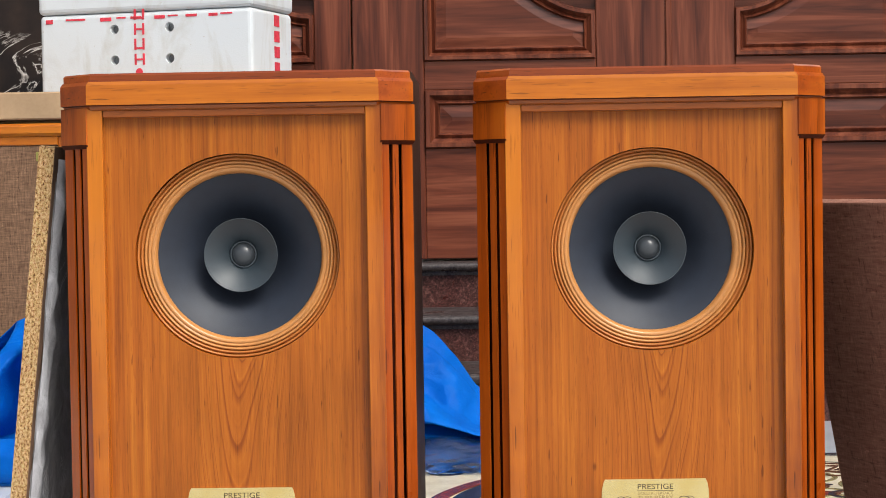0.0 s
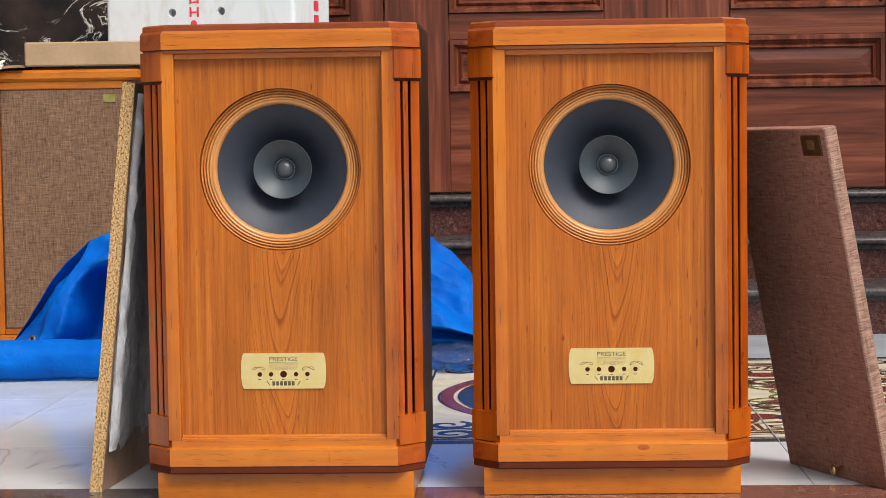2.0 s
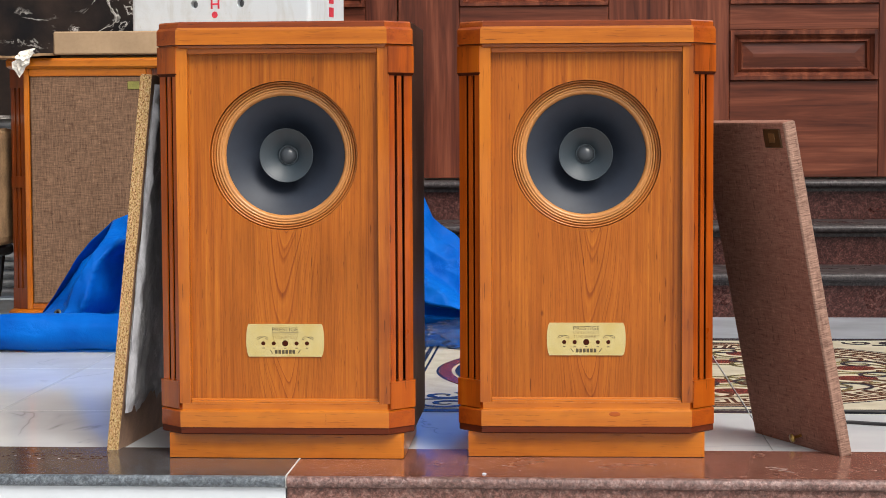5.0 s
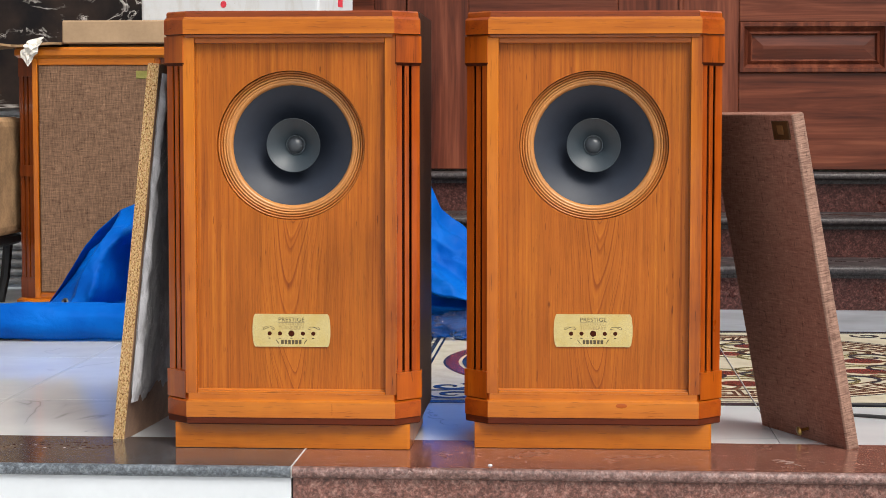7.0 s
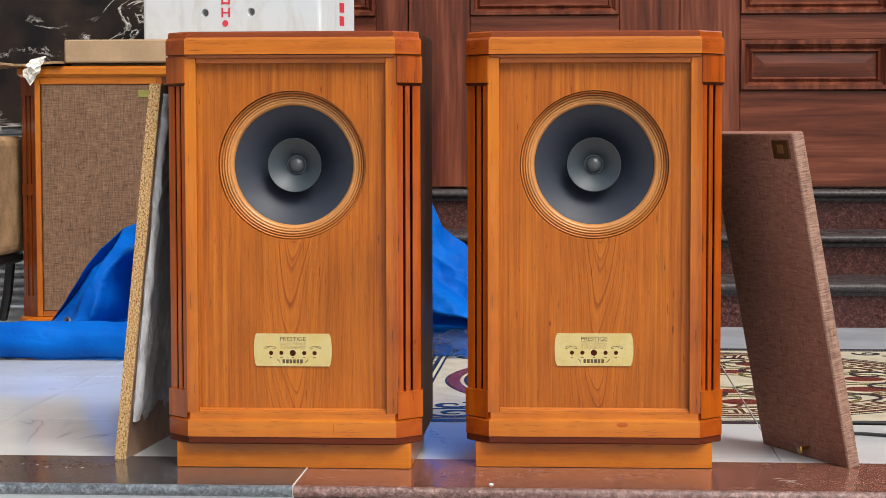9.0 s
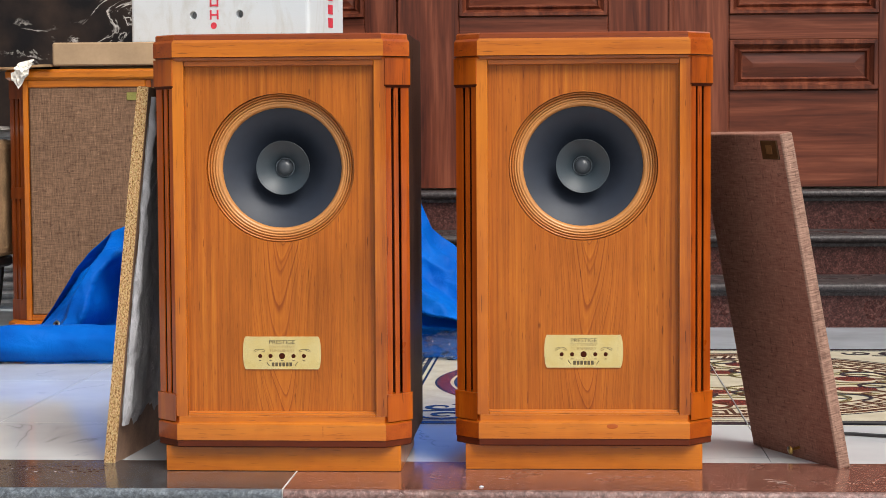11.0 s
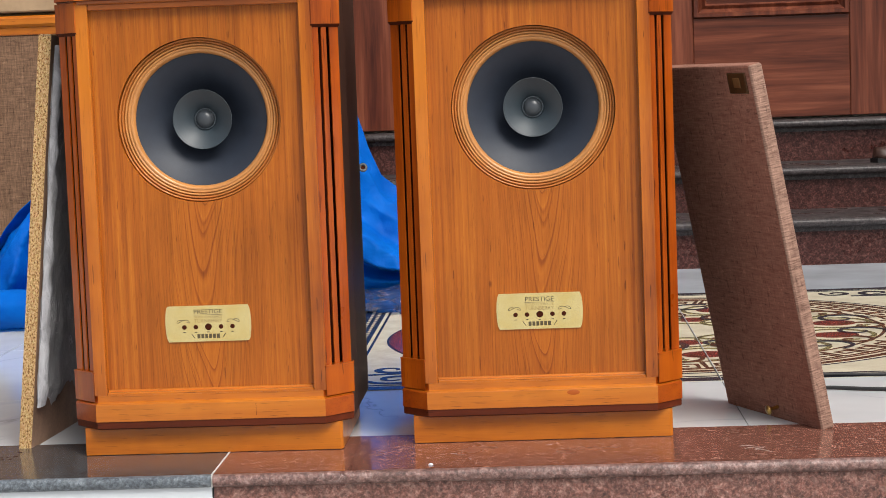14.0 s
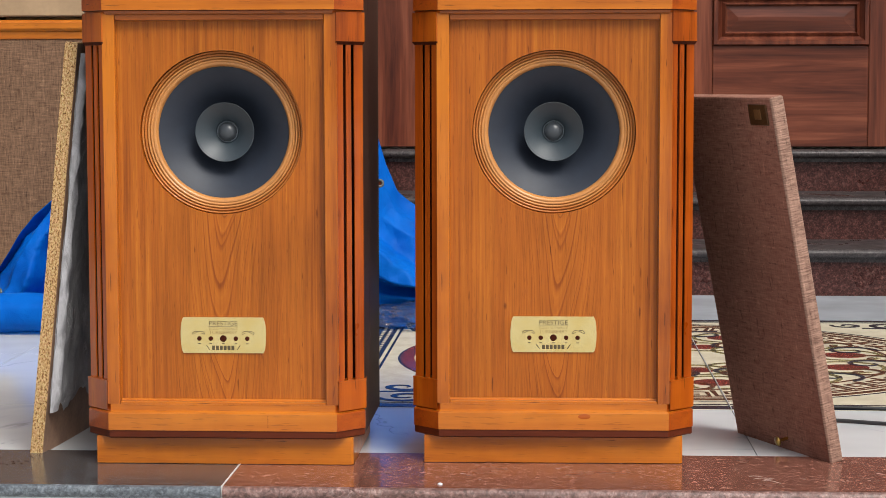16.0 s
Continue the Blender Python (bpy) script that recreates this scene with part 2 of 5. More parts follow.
def marble_tile():
    m = Mat("white_marble_tile", 0.07, coat=0.0, spec=0.36)
    r = m.random()
    co = m.scale(1, 1, 1)
    add = m.t.nodes.new("ShaderNodeVectorMath")
    m.t.links.new(co, add.inputs[0])
    comb = m.t.nodes.new("ShaderNodeCombineXYZ")
    m.t.links.new(m.math("MULTIPLY", r, 37.0), comb.inputs[0])
    m.t.links.new(m.math("MULTIPLY", r, 91.0), comb.inputs[1])
    m.t.links.new(comb.outputs[0], add.inputs[1])
    co = add.outputs[0]
    w = m.noise(co, 1.5, 5, 0.55, 1.0)
    vein = m.math("ABSOLUTE", m.math("SUBTRACT", w, 0.5))
    c = m.ramp(vein, (0.0, (0.40, 0.42, 0.43)), (0.004, (0.56, 0.59, 0.615)), (0.014, (0.615, 0.642, 0.655)))
    gate = m.ramp(m.noise(co, 2.6, 2), (0.46, grey(0)), (0.58, grey(1)))
    c = m.mix(gate, (0.615, 0.642, 0.655), c)
    cl = m.ramp(m.noise(co, 3.5, 3), (0.3, grey(0.88)), (0.7, grey(1.04)))
    c = m.mix(1.0, c, cl, "MULTIPLY")
    return m.done(c, None, rough=m.ramp(m.noise(m.co, 12, 4), (0.3, grey(0.05)), (0.7, grey(0.14))))


TILE = marble_tile()


def grey_strip():
    m = Mat("blue_grey_marble_strip", 0.16)
    c = m.ramp(m.noise(m.co, 3, 4), (0.3, (0.34, 0.38, 0.42)), (0.7, (0.42, 0.46, 0.50)))
    return m.done(c, None, rough=m.ramp(m.noise(m.co, 5, 3), (0.3, grey(0.12)), (0.7, grey(0.24))))


TILE_GREY = grey_strip()
GROUT = plain("tile_grout", (0.30, 0.30, 0.30), 0.8)


def black_marble():
    m = Mat("black_veined_marble", 0.16, spec=0.2)
    w = m.noise(m.scale(1, 1, 2.2), 3.2, 5, 0.62, 1.6)
    vein = m.math("ABSOLUTE", m.math("SUBTRACT", w, 0.5))
    gate = m.noise(m.scale(1, 1, 1.6, off=(4, 1, 7)), 3.4, 3)
    v = m.ramp(vein, (0.0, grey(1)), (0.010, grey(0.35)), (0.022, grey(0)))
    v = m.mix(1.0, v, m.ramp(gate, (0.53, grey(0)), (0.60, grey(1))), "MULTIPLY")
    base = m.ramp(m.noise(m.co, 7, 5), (0.35, (0.008, 0.007, 0.008)), (0.7, (0.034, 0.022, 0.017)))
    return m.done(m.mix(v, base, (0.6, 0.56, 0.52)))


BLACK_MARBLE = black_marble()


def door_wood():
    m = Mat("dark_red_door_wood", 0.40, coat=0.22, spec=0.22)
    streak = m.noise(m.scale(1, 1, 0.06), 26, 4, 0.6, 0.5)
    thin = m.noise(m.scale(1, 1, 0.03), 150, 4)
    c = m.ramp(streak, (0.3, (0.050, 0.011, 0.006)), (0.50, (0.128, 0.032, 0.015)), (0.70, (0.240, 0.072, 0.036)))
    c = m.mix(0.4, c, m.ramp(thin, (0.35, grey(0.6)), (0.65, grey(1.1))), "MULTIPLY")
    return m.done(c, thin, 0.04, 0.001)


def door_wood_across():
    m = Mat("dark_red_door_wood_crosswise", 0.40, coat=0.22, spec=0.22)
    streak = m.noise(m.scale(0.06, 1, 1), 26, 4, 0.6, 0.5)
    thin = m.noise(m.scale(0.03, 1, 1), 150, 4)
    c = m.ramp(streak, (0.3, (0.050, 0.011, 0.006)), (0.50, (0.128, 0.032, 0.015)), (0.70, (0.240, 0.072, 0.036)))
    c = m.mix(0.4, c, m.ramp(thin, (0.35, grey(0.6)), (0.65, grey(1.1))), "MULTIPLY")
    return m.done(c, thin, 0.04, 0.001)


DOOR = door_wood()
DOOR_X = door_wood_across()


def cloth(name, dark, light, sx, sz, mix=0.5):
    """Woven grille cloth with slubs."""
    m = Mat(name, 0.9, spec=0.2)
    a = m.noise(m.scale(1, 1, 0.12), sx, 3, 0.6)
    b = m.noise(m.scale(0.10, 0.10, 1), sz, 3, 0.6)
    t = m.math("ADD", m.math("MULTIPLY", a, mix), m.math("MULTIPLY", b, 1 - mix))
    c = m.ramp(t, (0.36, dark), (0.62, light))
    for off, co in (((2, 4, 6), (1, 1, 0.25)), ((8, 1, 3), (0.25, 0.25, 1))):
        slub = m.noise(m.scale(*co, off=off), 190, 3)
        c = m.mix(0.8, c, m.ramp(slub, (0.30, grey(0.55)), (0.38, grey(1)), (0.62, grey(1)), (0.72, grey(1.45))), "MULTIPLY")
    c = m.mix(0.6, c, m.ramp(m.noise(m.co, 5, 3), (0.3, grey(0.8)), (0.7, grey(1.1))), "MULTIPLY")
    return m.done(c, t, 0.35, 0.002)


CLOTH_TAN = cloth("tan_woven_grille_cloth", (0.098, 0.053, 0.031), (0.222, 0.131, 0.079), 260, 260)
CLOTH_BROWN = cloth("brown_woven_grille_cloth", (0.235, 0.100, 0.068), (0.360, 0.175, 0.124), 420, 330, 0.4)
CLOTH_EDGE = cloth("pale_brown_wrapped_cloth_edge", (0.15, 0.082, 0.060), (0.36, 0.22, 0.165), 160, 420, 0.25)


def chipboard():
    m = Mat("raw_chipboard", 0.85, spec=0.2)
    a = m.voronoi(m.scale(1, 0.9, 0.5), 480, out="Color")
    n = m.noise(m.scale(1, 0.8, 0.6), 400, 3, 0.7)
    c = m.ramp(n, (0.36, (0.12, 0.052, 0.017)), (0.46, (0.42, 0.245, 0.098)), (0.62, (0.64, 0.45, 0.23)))
    c = m.mix(0.10, c, a, "MULTIPLY")
    return m.done(c, n, 0.5, 0.002)


CHIP = chipboard()
BOARD_FACE = plain("brown_hardboard_face", (0.26, 0.155, 0.10), 0.7, scale=20)


def felt():
    m = Mat("charcoal_wadding", 0.95, spec=0.15)
    a = m.noise(m.scale(1, 1, 0.6), 26, 6, 0.65, 0.8)
    c = m.ramp(a, (0.3, (0.30, 0.30, 0.315)), (0.55, (0.46, 0.46, 0.48)), (0.74, (0.62, 0.62, 0.64)))
    w = m.math("ABSOLUTE", m.math("SUBTRACT", m.noise(m.scale(1, 1, 0.7), 17, 4, 0.6, 1.5), 0.5))
    gate = m.ramp(m.noise(m.co, 11, 2), (0.50, grey(0)), (0.58, grey(0.9)))
    strand = m.mix(1.0, m.ramp(w, (0.006, grey(1)), (0.020, grey(0))), gate, "MULTIPLY")
    return m.done(m.mix(strand, c, (0.66, 0.66, 0.68)), a, 0.6, 0.006)


def felt_edge():
    m = Mat("pale_torn_wadding", 0.95, spec=0.15)
    a = m.noise(m.scale(1, 1, 0.5), 40, 6, 0.65, 0.8)
    return m.done(m.ramp(a, (0.3, (0.40, 0.40, 0.42)), (0.5, (0.56, 0.56, 0.59)), (0.7, (0.74, 0.74, 0.77))), a, 0.6, 0.005)


FELT_EDGE = felt_edge()
FELT = felt()


def tarp_mat():
    m = Mat("blue_tarpaulin", 0.48, spec=0.06)
    a = m.noise(m.co, 26, 4, 0.55, 0.6)
    w = m.noise(m.co, 600, 1)
    c = m.ramp(m.noise(m.co, 7, 3), (0.3, (0.0006, 0.066, 0.34)), (0.7, (0.001, 0.118, 0.50)))
    scuff = m.ramp(m.noise(m.scale(1, 1, 0.4), 38, 5, 0.7), (0.70, grey(0)), (0.80, grey(0.5)))
    c = m.mix(m.math("MULTIPLY", scuff, 0.5), c, (0.06, 0.22, 0.62))
    return m.done(c, m.math("ADD", a, m.math("MULTIPLY", w, 0.1)), 0.35, 0.012)


TARP = tarp_mat()
HOLE_GREY = plain("shaded_hole_grey", (0.22, 0.23, 0.24), 0.9)
EYELET = plain("dull_eyelet_metal", (0.09, 0.09, 0.09), 0.5, 0.4)


def foam():
    m = Mat("white_polystyrene", 0.7, spec=0.3)
    bead = m.voronoi(m.co, 260)
    dirt = m.ramp(m.noise(m.scale(1, 1, 0.35), 9, 6, 0.7, 0.8), (0.50, grey(0)), (0.74, grey(0.75)))
    speck = m.ramp(m.noise(m.co, 60, 3, 0.6), (0.68, grey(0)), (0.76, grey(0.7)))
    c = m.mix(dirt, (0.60, 0.64, 0.67), (0.44, 0.43, 0.39))
    c = m.mix(speck, c, (0.36, 0.30, 0.22))
    return m.done(c, m.math("ADD", m.math("MULTIPLY", bead, 0.35), m.noise(m.co, 9, 4)), 0.16, 0.003)


FOAM = foam()
CARD_DARK = plain("worn_dark_cardboard", (0.30, 0.185, 0.095), 0.85, var=0.35, scale=14, bump=0.3, spec=0.2)
CARD = plain("brown_cardboard", (0.32, 0.20, 0.105), 0.85, var=0.18, scale=9, bump=0.1, spec=0.2)
CARD_PALE = plain("pale_cardboard", (0.36, 0.245, 0.145), 0.85, var=0.12, scale=9, bump=0.1, spec=0.2)
RED_PRINT = plain("red_printed_ink", (0.60, 0.035, 0.06), 0.7, var=0.3, scale=60)
PAPER = plain("torn_white_paper", (0.72, 0.68, 0.60), 0.8)
JOINT_WHITE = plain("white_joint_filler", (0.55, 0.54, 0.52), 0.7)
BLACK = plain("black_metal", (0.010, 0.010, 0.011), 0.45)
RUBBER = plain("black_cable_rubber", (0.012, 0.012, 0.013), 0.5)
GREEN_TAG = plain("olive_brass_badge", (0.26, 0.24, 0.06), 0.4, 0.4)
BROWN_TAG = plain("dark_bronze_badge", (0.085, 0.038, 0.012), 0.4, 0.3)
BADGE_INK = plain("bronze_badge_print", (0.20, 0.10, 0.035), 0.4, 0.3)
SHUTTER = plain("grey_white_shutter_metal", (0.50, 0.52, 0.54), 0.45)
LEATHER = plain("brown_shoe_leather", (0.045, 0.018, 0.011), 0.5)
YARD = plain("pale_concrete_yard", (0.44, 0.43, 0.42), 0.85, scale=3)
UNSEEN_WALL = plain("brown_unseen_wall", (0.22, 0.17, 0.14), 0.8, scale=3)
WALL = plain("pale_rendered_wall", (0.62, 0.60, 0.56), 0.8, scale=3)
CREAM = plain("cream_marble_inlay", (0.62, 0.56, 0.42), 0.22, var=0.14, scale=16, bump=0.0, spec=0.3)
NAVY = plain("dark_marble_inlay", (0.022, 0.026, 0.040), 0.22, var=0.3, scale=20, bump=0.0, spec=0.3)
MAROON = plain("red_marble_inlay", (0.17, 0.030, 0.022), 0.22, var=0.25, scale=20, bump=0.0, spec=0.3)
OLIVE = plain("olive_marble_inlay", (0.20, 0.17, 0.075), 0.22, var=0.25, scale=20, bump=0.0, spec=0.3)
BROWN_IN = plain("brown_marble_inlay", (0.10, 0.040, 0.022), 0.22, var=0.25, scale=20, bump=0.0, spec=0.3)


def clear_bag():
    m = Mat("clear_plastic_film", 0.06, spec=0.9)
    m.b.inputs["Transmission Weight"].default_value = 0.96
    m.b.inputs["IOR"].default_value = 1.15
    return m.done((0.85, 0.86, 0.88), m.noise(m.co, 40, 4, 0.7), 0.8, 0.01)


BAG = clear_bag()


# ---- mesh helpers ----
def mesh_object(name, bm, material, smooth=False):
    me = bpy.data.meshes.new(name)
    bm.normal_update()
    bm.to_mesh(me)
    bm.free()
    for mt in material if isinstance(material, (list, tuple)) else [material]:
        me.materials.append(mt)
    if smooth:
        for p in me.polygons:
            p.use_smooth = True
    return new(name, me)


def part(name, bm, material, parent, label="", smooth=False):
    ob = mesh_object(name, bm, material, smooth)
    ob.parent = parent
    return tagged(ob, label)


def thing(name, label, category, m=None, group="", kind=""):
    ob = new(name)
    ob.empty_display_size = 0.05
    if m is not None:
        ob.matrix_world = m
    return tagged(ob, label, category, group, kind)


def box(x0, x1, y0, y1, z0, z1, bevel=0.0, bm=None, seg=1):
    b = bmesh.new()
    bmesh.ops.create_cube(b, size=1, matrix=Matrix.Translation(((x0 + x1) / 2, (y0 + y1) / 2, (z0 + z1) / 2)) @ Matrix.Diagonal((x1 - x0, y1 - y0, z1 - z0, 1)))
    if bevel:
        bmesh.ops.bevel(b, geom=b.edges[:], offset=bevel, segments=seg, affect="EDGES", profile=0.5)
    if bm is None:
        return b
    join(bm, b)
    return bm


def join(bm, other):
    me = bpy.data.meshes.new("tmp")
    other.to_mesh(me)
    other.free()
    bm.from_mesh(me)
    bpy.data.meshes.remove(me)


def prism(loop, z0, z1, bm=None, axis="z"):
    """A closed loop of (a, b) raised from z0 to z1. axis y: the loop lies in x, z and is raised in y."""
    b = bm or bmesh.new()
    put = (lambda p, h: (p[0], p[1], h)) if axis == "z" else (lambda p, h: (p[0], h, p[1]))
    lo, hi = [b.verts.new(put(p, z0)) for p in loop], [b.verts.new(put(p, z1)) for p in loop]
    b.faces.new(lo), b.faces.new(hi)
    for i in range(len(loop)):
        j = (i + 1) % len(loop)
        b.faces.new((lo[i], lo[j], hi[j], hi[i]))
    bmesh.ops.recalc_face_normals(b, faces=b.faces[:])
    return b


def stack(rings, bm=None, cap=True):
    """Rings of equal length, given as lists of points, skinned one after another."""
    b = bm or bmesh.new()
    vs = [[b.verts.new(p) for p in r] for r in rings]
    for r, s in zip(vs, vs[1:]):
        for i in range(len(r)):
            j = (i + 1) % len(r)
            b.faces.new((r[i], r[j], s[j], s[i]))
    if cap:
        b.faces.new(vs[0]), b.faces.new(vs[-1])
    bmesh.ops.recalc_face_normals(b, faces=b.faces[:])
    return b


def lathe(profile, n=72, bm=None, close=False):
    """Profile of (radius, depth) spun round the y axis."""
    rings = []
    for r, y in profile:
        rings.append([(r * math.cos(2 * math.pi * i / n), y, r * math.sin(2 * math.pi * i / n)) for i in range(n)])
    b = bm or bmesh.new()
    vs = [[b.verts.new(p) for p in r] for r in rings]
    pairs = list(zip(vs, vs[1:])) + ([(vs[-1], vs[0])] if close else [])
    for r, s in pairs:
        for i in range(n):
            j = (i + 1) % n
            b.faces.new((r[i], r[j], s[j], s[i]))
    return b


def tube(points, radius, n=8, bm=None):
    b = bm or bmesh.new()
    pts = [Vector(p) for p in points]
    rings = []
    for i, p in enumerate(pts):
        d = (pts[min(i + 1, len(pts) - 1)] - pts[max(i - 1, 0)]).normalized()
        a = d.orthogonal().normalized() if abs(d.z) > 0.95 else d.cross(Vector((0, 0, 1))).normalized()
        c = d.cross(a)
        r = radius(i / (len(pts) - 1)) if callable(radius) else radius
        rings.append([p + r * (a * math.cos(2 * math.pi * k / n) + c * math.sin(2 * math.pi * k / n)) for k in range(n)])
    return stack(rings, b)


def ribbon(points, width, z0, z1, bm=None):
    """A flat strip that follows points of (x, y), with thickness."""
    b = bm or bmesh.new()
    pts = [Vector((p[0], p[1], 0)) for p in points]
    rows = []
    for i, p in enumerate(pts):
        d = (pts[min(i + 1, len(pts) - 1)] - pts[max(i - 1, 0)]).normalized()
        nrm = Vector((-d.y, d.x, 0))
        w = (width(i / (len(pts) - 1)) if callable(width) else width) / 2
        a, c = p + nrm * w, p - nrm * w
        rows.append([(a.x, a.y, z0), (c.x, c.y, z0), (c.x, c.y, z1), (a.x, a.y, z1)])
    return stack(rows, b)


def arc(cx, cy, r, a0, a1, n=24, ry=None):
    return [(cx + r * math.cos(radians(a0 + (a1 - a0) * i / n)), cy + (ry or r) * math.sin(radians(a0 + (a1 - a0) * i / n))) for i in range(n + 1)]


# ---- large structure ----
LEDGE_Y, TILE_Y, JOINT_X = -0.178, 0.108, -0.240


def ledge(x0, x1, top_mat, nose_mat, face_mat, name, label):
    th = thing(name, label, "ledge", kind="structure")
    part("slab", prism([(x0, LEDGE_Y + 0.0095), (x1, LEDGE_Y + 0.0095), (x1, TILE_Y), (x0, TILE_Y)], -0.020, 0.0), top_mat, th)
    n = 40
    rings = []
    for i in range(n + 1):
        x = x0 + (x1 - x0) * i / n
        rings.append([(x, LEDGE_Y + 0.0095 - 0.0100 * math.cos(radians(a)), -0.0100 + 0.0100 * math.sin(radians(a))) for a in range(90, -91, -15)])
    part("nosing", stack(rings), nose_mat, th)
    part("riser", prism([(x0, LEDGE_Y + 0.0105), (x1, LEDGE_Y + 0.0105), (x1, LEDGE_Y + 0.06), (x0, LEDGE_Y + 0.06)], -0.36, -0.0205), face_mat, th)
    return th


left_ledge = ledge(-4.0, JOINT_X - 0.0015, GRANITE_BLACK, GRANITE_GREYNOSE, WHITE_PAINT, "ledge_1", "dark grey granite ledge over a white painted riser")
right_ledge = ledge(JOINT_X + 0.0015, 4.0, GRANITE_RED, GRANITE_NOSE, GRANITE_RED_ROUGH, "ledge_2", "red-brown polished granite ledge and riser")
tagged(mesh_object("ledge_joint", box(JOINT_X - 0.0013, JOINT_X + 0.0013, LEDGE_Y + 0.004, 0.107, -0.02, 0.0006), JOINT_WHITE), "pale filler in the joint between two ledges", "joint", kind="structure")
tagged(mesh_object("ground", box(-60, 60, -60, LEDGE_Y + 0.1, -0.46, -0.36), YARD), "grey concrete yard before the porch", "ground", kind="structure")

# pale scrapes on the polished ledge
SCRAPE = plain("pale_scrape", (0.30, 0.22, 0.19), 0.6, var=0.3, scale=90)
for sx, sy, ang, ln in ((0.598, -0.075, 20, 0.034), (0.609, -0.098, -35, 0.034), (0.588, -0.060, 5, 0.022), (0.604, -0.085, 60, 0.020)):
    ca, sa = math.cos(radians(ang)), math.sin(radians(ang))
    pts = [(sx + ca * ln * (k / 6 - 0.5) - sa * 0.004 * math.sin(k * 0.7), sy + sa * ln * (k / 6 - 0.5) + ca * 0.004 * math.sin(k * 0.7)) for k in range(7)]
    part("scrape", ribbon(pts, lambda t: 0.0026 * math.sin(math.pi * (0.1 + 0.8 * t)), 0.0, 0.0004), SCRAPE, right_ledge)

rng = random.Random(5)
for row, yy in enumerate((0.040, 0.008, -0.018)):
    for k in range(22):
        if rng.random() < 0.3:
            continue
        x = -0.86 + 0.0125 * k + rng.uniform(-0.004, 0.004)
        ln = rng.uniform(0.003, 0.008)
        y = yy + rng.uniform(-0.006, 0.006)
        part("chip_mark", ribbon([(x, y), (x + ln * 0.5, y + 0.001), (x + ln, y - 0.001)], 0.0024, 0.0, 0.0005), SCRAPE if rng.random() < 0.25 else SHADE_CHIP_BLACK, left_ledge)
for k in range(6):
    x, y, a = rng.uniform(0.0, 1.0), rng.uniform(-0.155, 0.0), rng.uniform(-0.5, 0.5)
    ln = rng.uniform(0.006, 0.02)
    part("scrape", ribbon([(x, y), (x + ln * 0.5 * math.cos(a), y + ln * 0.6 * math.sin(a)), (x + ln * math.cos(a), y + ln * math.sin(a))], 0.0011, 0.0, 0.0003), SCRAPE, right_ledge)

floor = thing("floor", "white veined marble tiles with an inlaid panel", "floor", kind="structure")
floor.location = (0, 0, -0.002)
part("floor_bed", box(-4, 4, -0.05, 3.6, -0.1, -0.004), GROUT, floor)

# steps up to the doors
NOSES = [(2.54, 0.137), (2.87, 0.268), (3.20, 0.403)]
for i, (ny, nz) in enumerate(NOSES):
    st = thing("step_%d" % (i + 1), "dark red granite step with a grey rounded nosing", "step", kind="structure")
    x0 = -1.0
    part("riser", box(x0, 4.0, ny + 0.03, ny + 0.06, NOSES[i - 1][1] if i else -0.004, nz - 0.028), STEP_RED, st)
    part("tread", box(x0, 4.0, ny + 0.012, ny + 0.37, nz - 0.028, nz), STEP_NOSE, st)
    prof = [(ny + 0.012 - 0.013 * math.cos(radians(a)), nz - 0.014 + 0.013 * math.sin(radians(a))) for a in range(90, -91, -18)]
    part("nosing", stack([[(x, y, z) for y, z in prof] for x in (x0, 4.0)]), STEP_NOSE, st)
    part("under_strip", box(x0, 4.0, ny + 0.022, ny + 0.032, nz - 0.040, nz - 0.028), STEP_NOSE, st)


# doors
def inset(loop, d):
    """The loop, anticlockwise, moved inwards by d."""
    out, n = [], len(loop)
    for i in range(n):
        p, q, r = (Vector(loop[k % n]) for k in (i - 1, i, i + 1))
        a, b = (q - p).normalized(), (r - q).normalized()
        na, nb = Vector((-a.y, a.x)), Vector((-b.y, b.x))
        k = (na + nb) / max(0.25, 1 + na.dot(nb))
        out.append(tuple(q + k * d))
    return out


DOOR_Y = 3.28


def panel(loop, parent, k=1.0):
    """A moulded raised panel on a door's face; the loop runs anticlockwise in x, z."""
    steps = [(0, 0.0), (0.004, -0.012), (0.016, -0.012), (0.020, -0.004), (0.030, 0.006), (0.040, -0.002), (0.046, 0.010), (0.050, 0.010), (0.079, 0.0040), (0.081, 0.0036)]
    steps = [(d * k, dy) for d, dy in steps]
    rings = [[(x, DOOR_Y + dy, z) for x, z in inset(loop, d)] for d, dy in steps[:7]]
    part("panel_moulding", stack(rings, cap=False), DOOR, parent)
    rings = [[(x, DOOR_Y + dy, z) for x, z in inset(loop, d)] for d, dy in steps[6:]]
    b = stack(rings, cap=False)
    b.faces.new([v for v in b.verts][-len(loop):])
    bmesh.ops.recalc_face_normals(b, faces=b.faces[:])
    part("panel_field", b, DOOR_X if loop[2][1] - loop[0][1] < 0.25 else DOOR, parent)


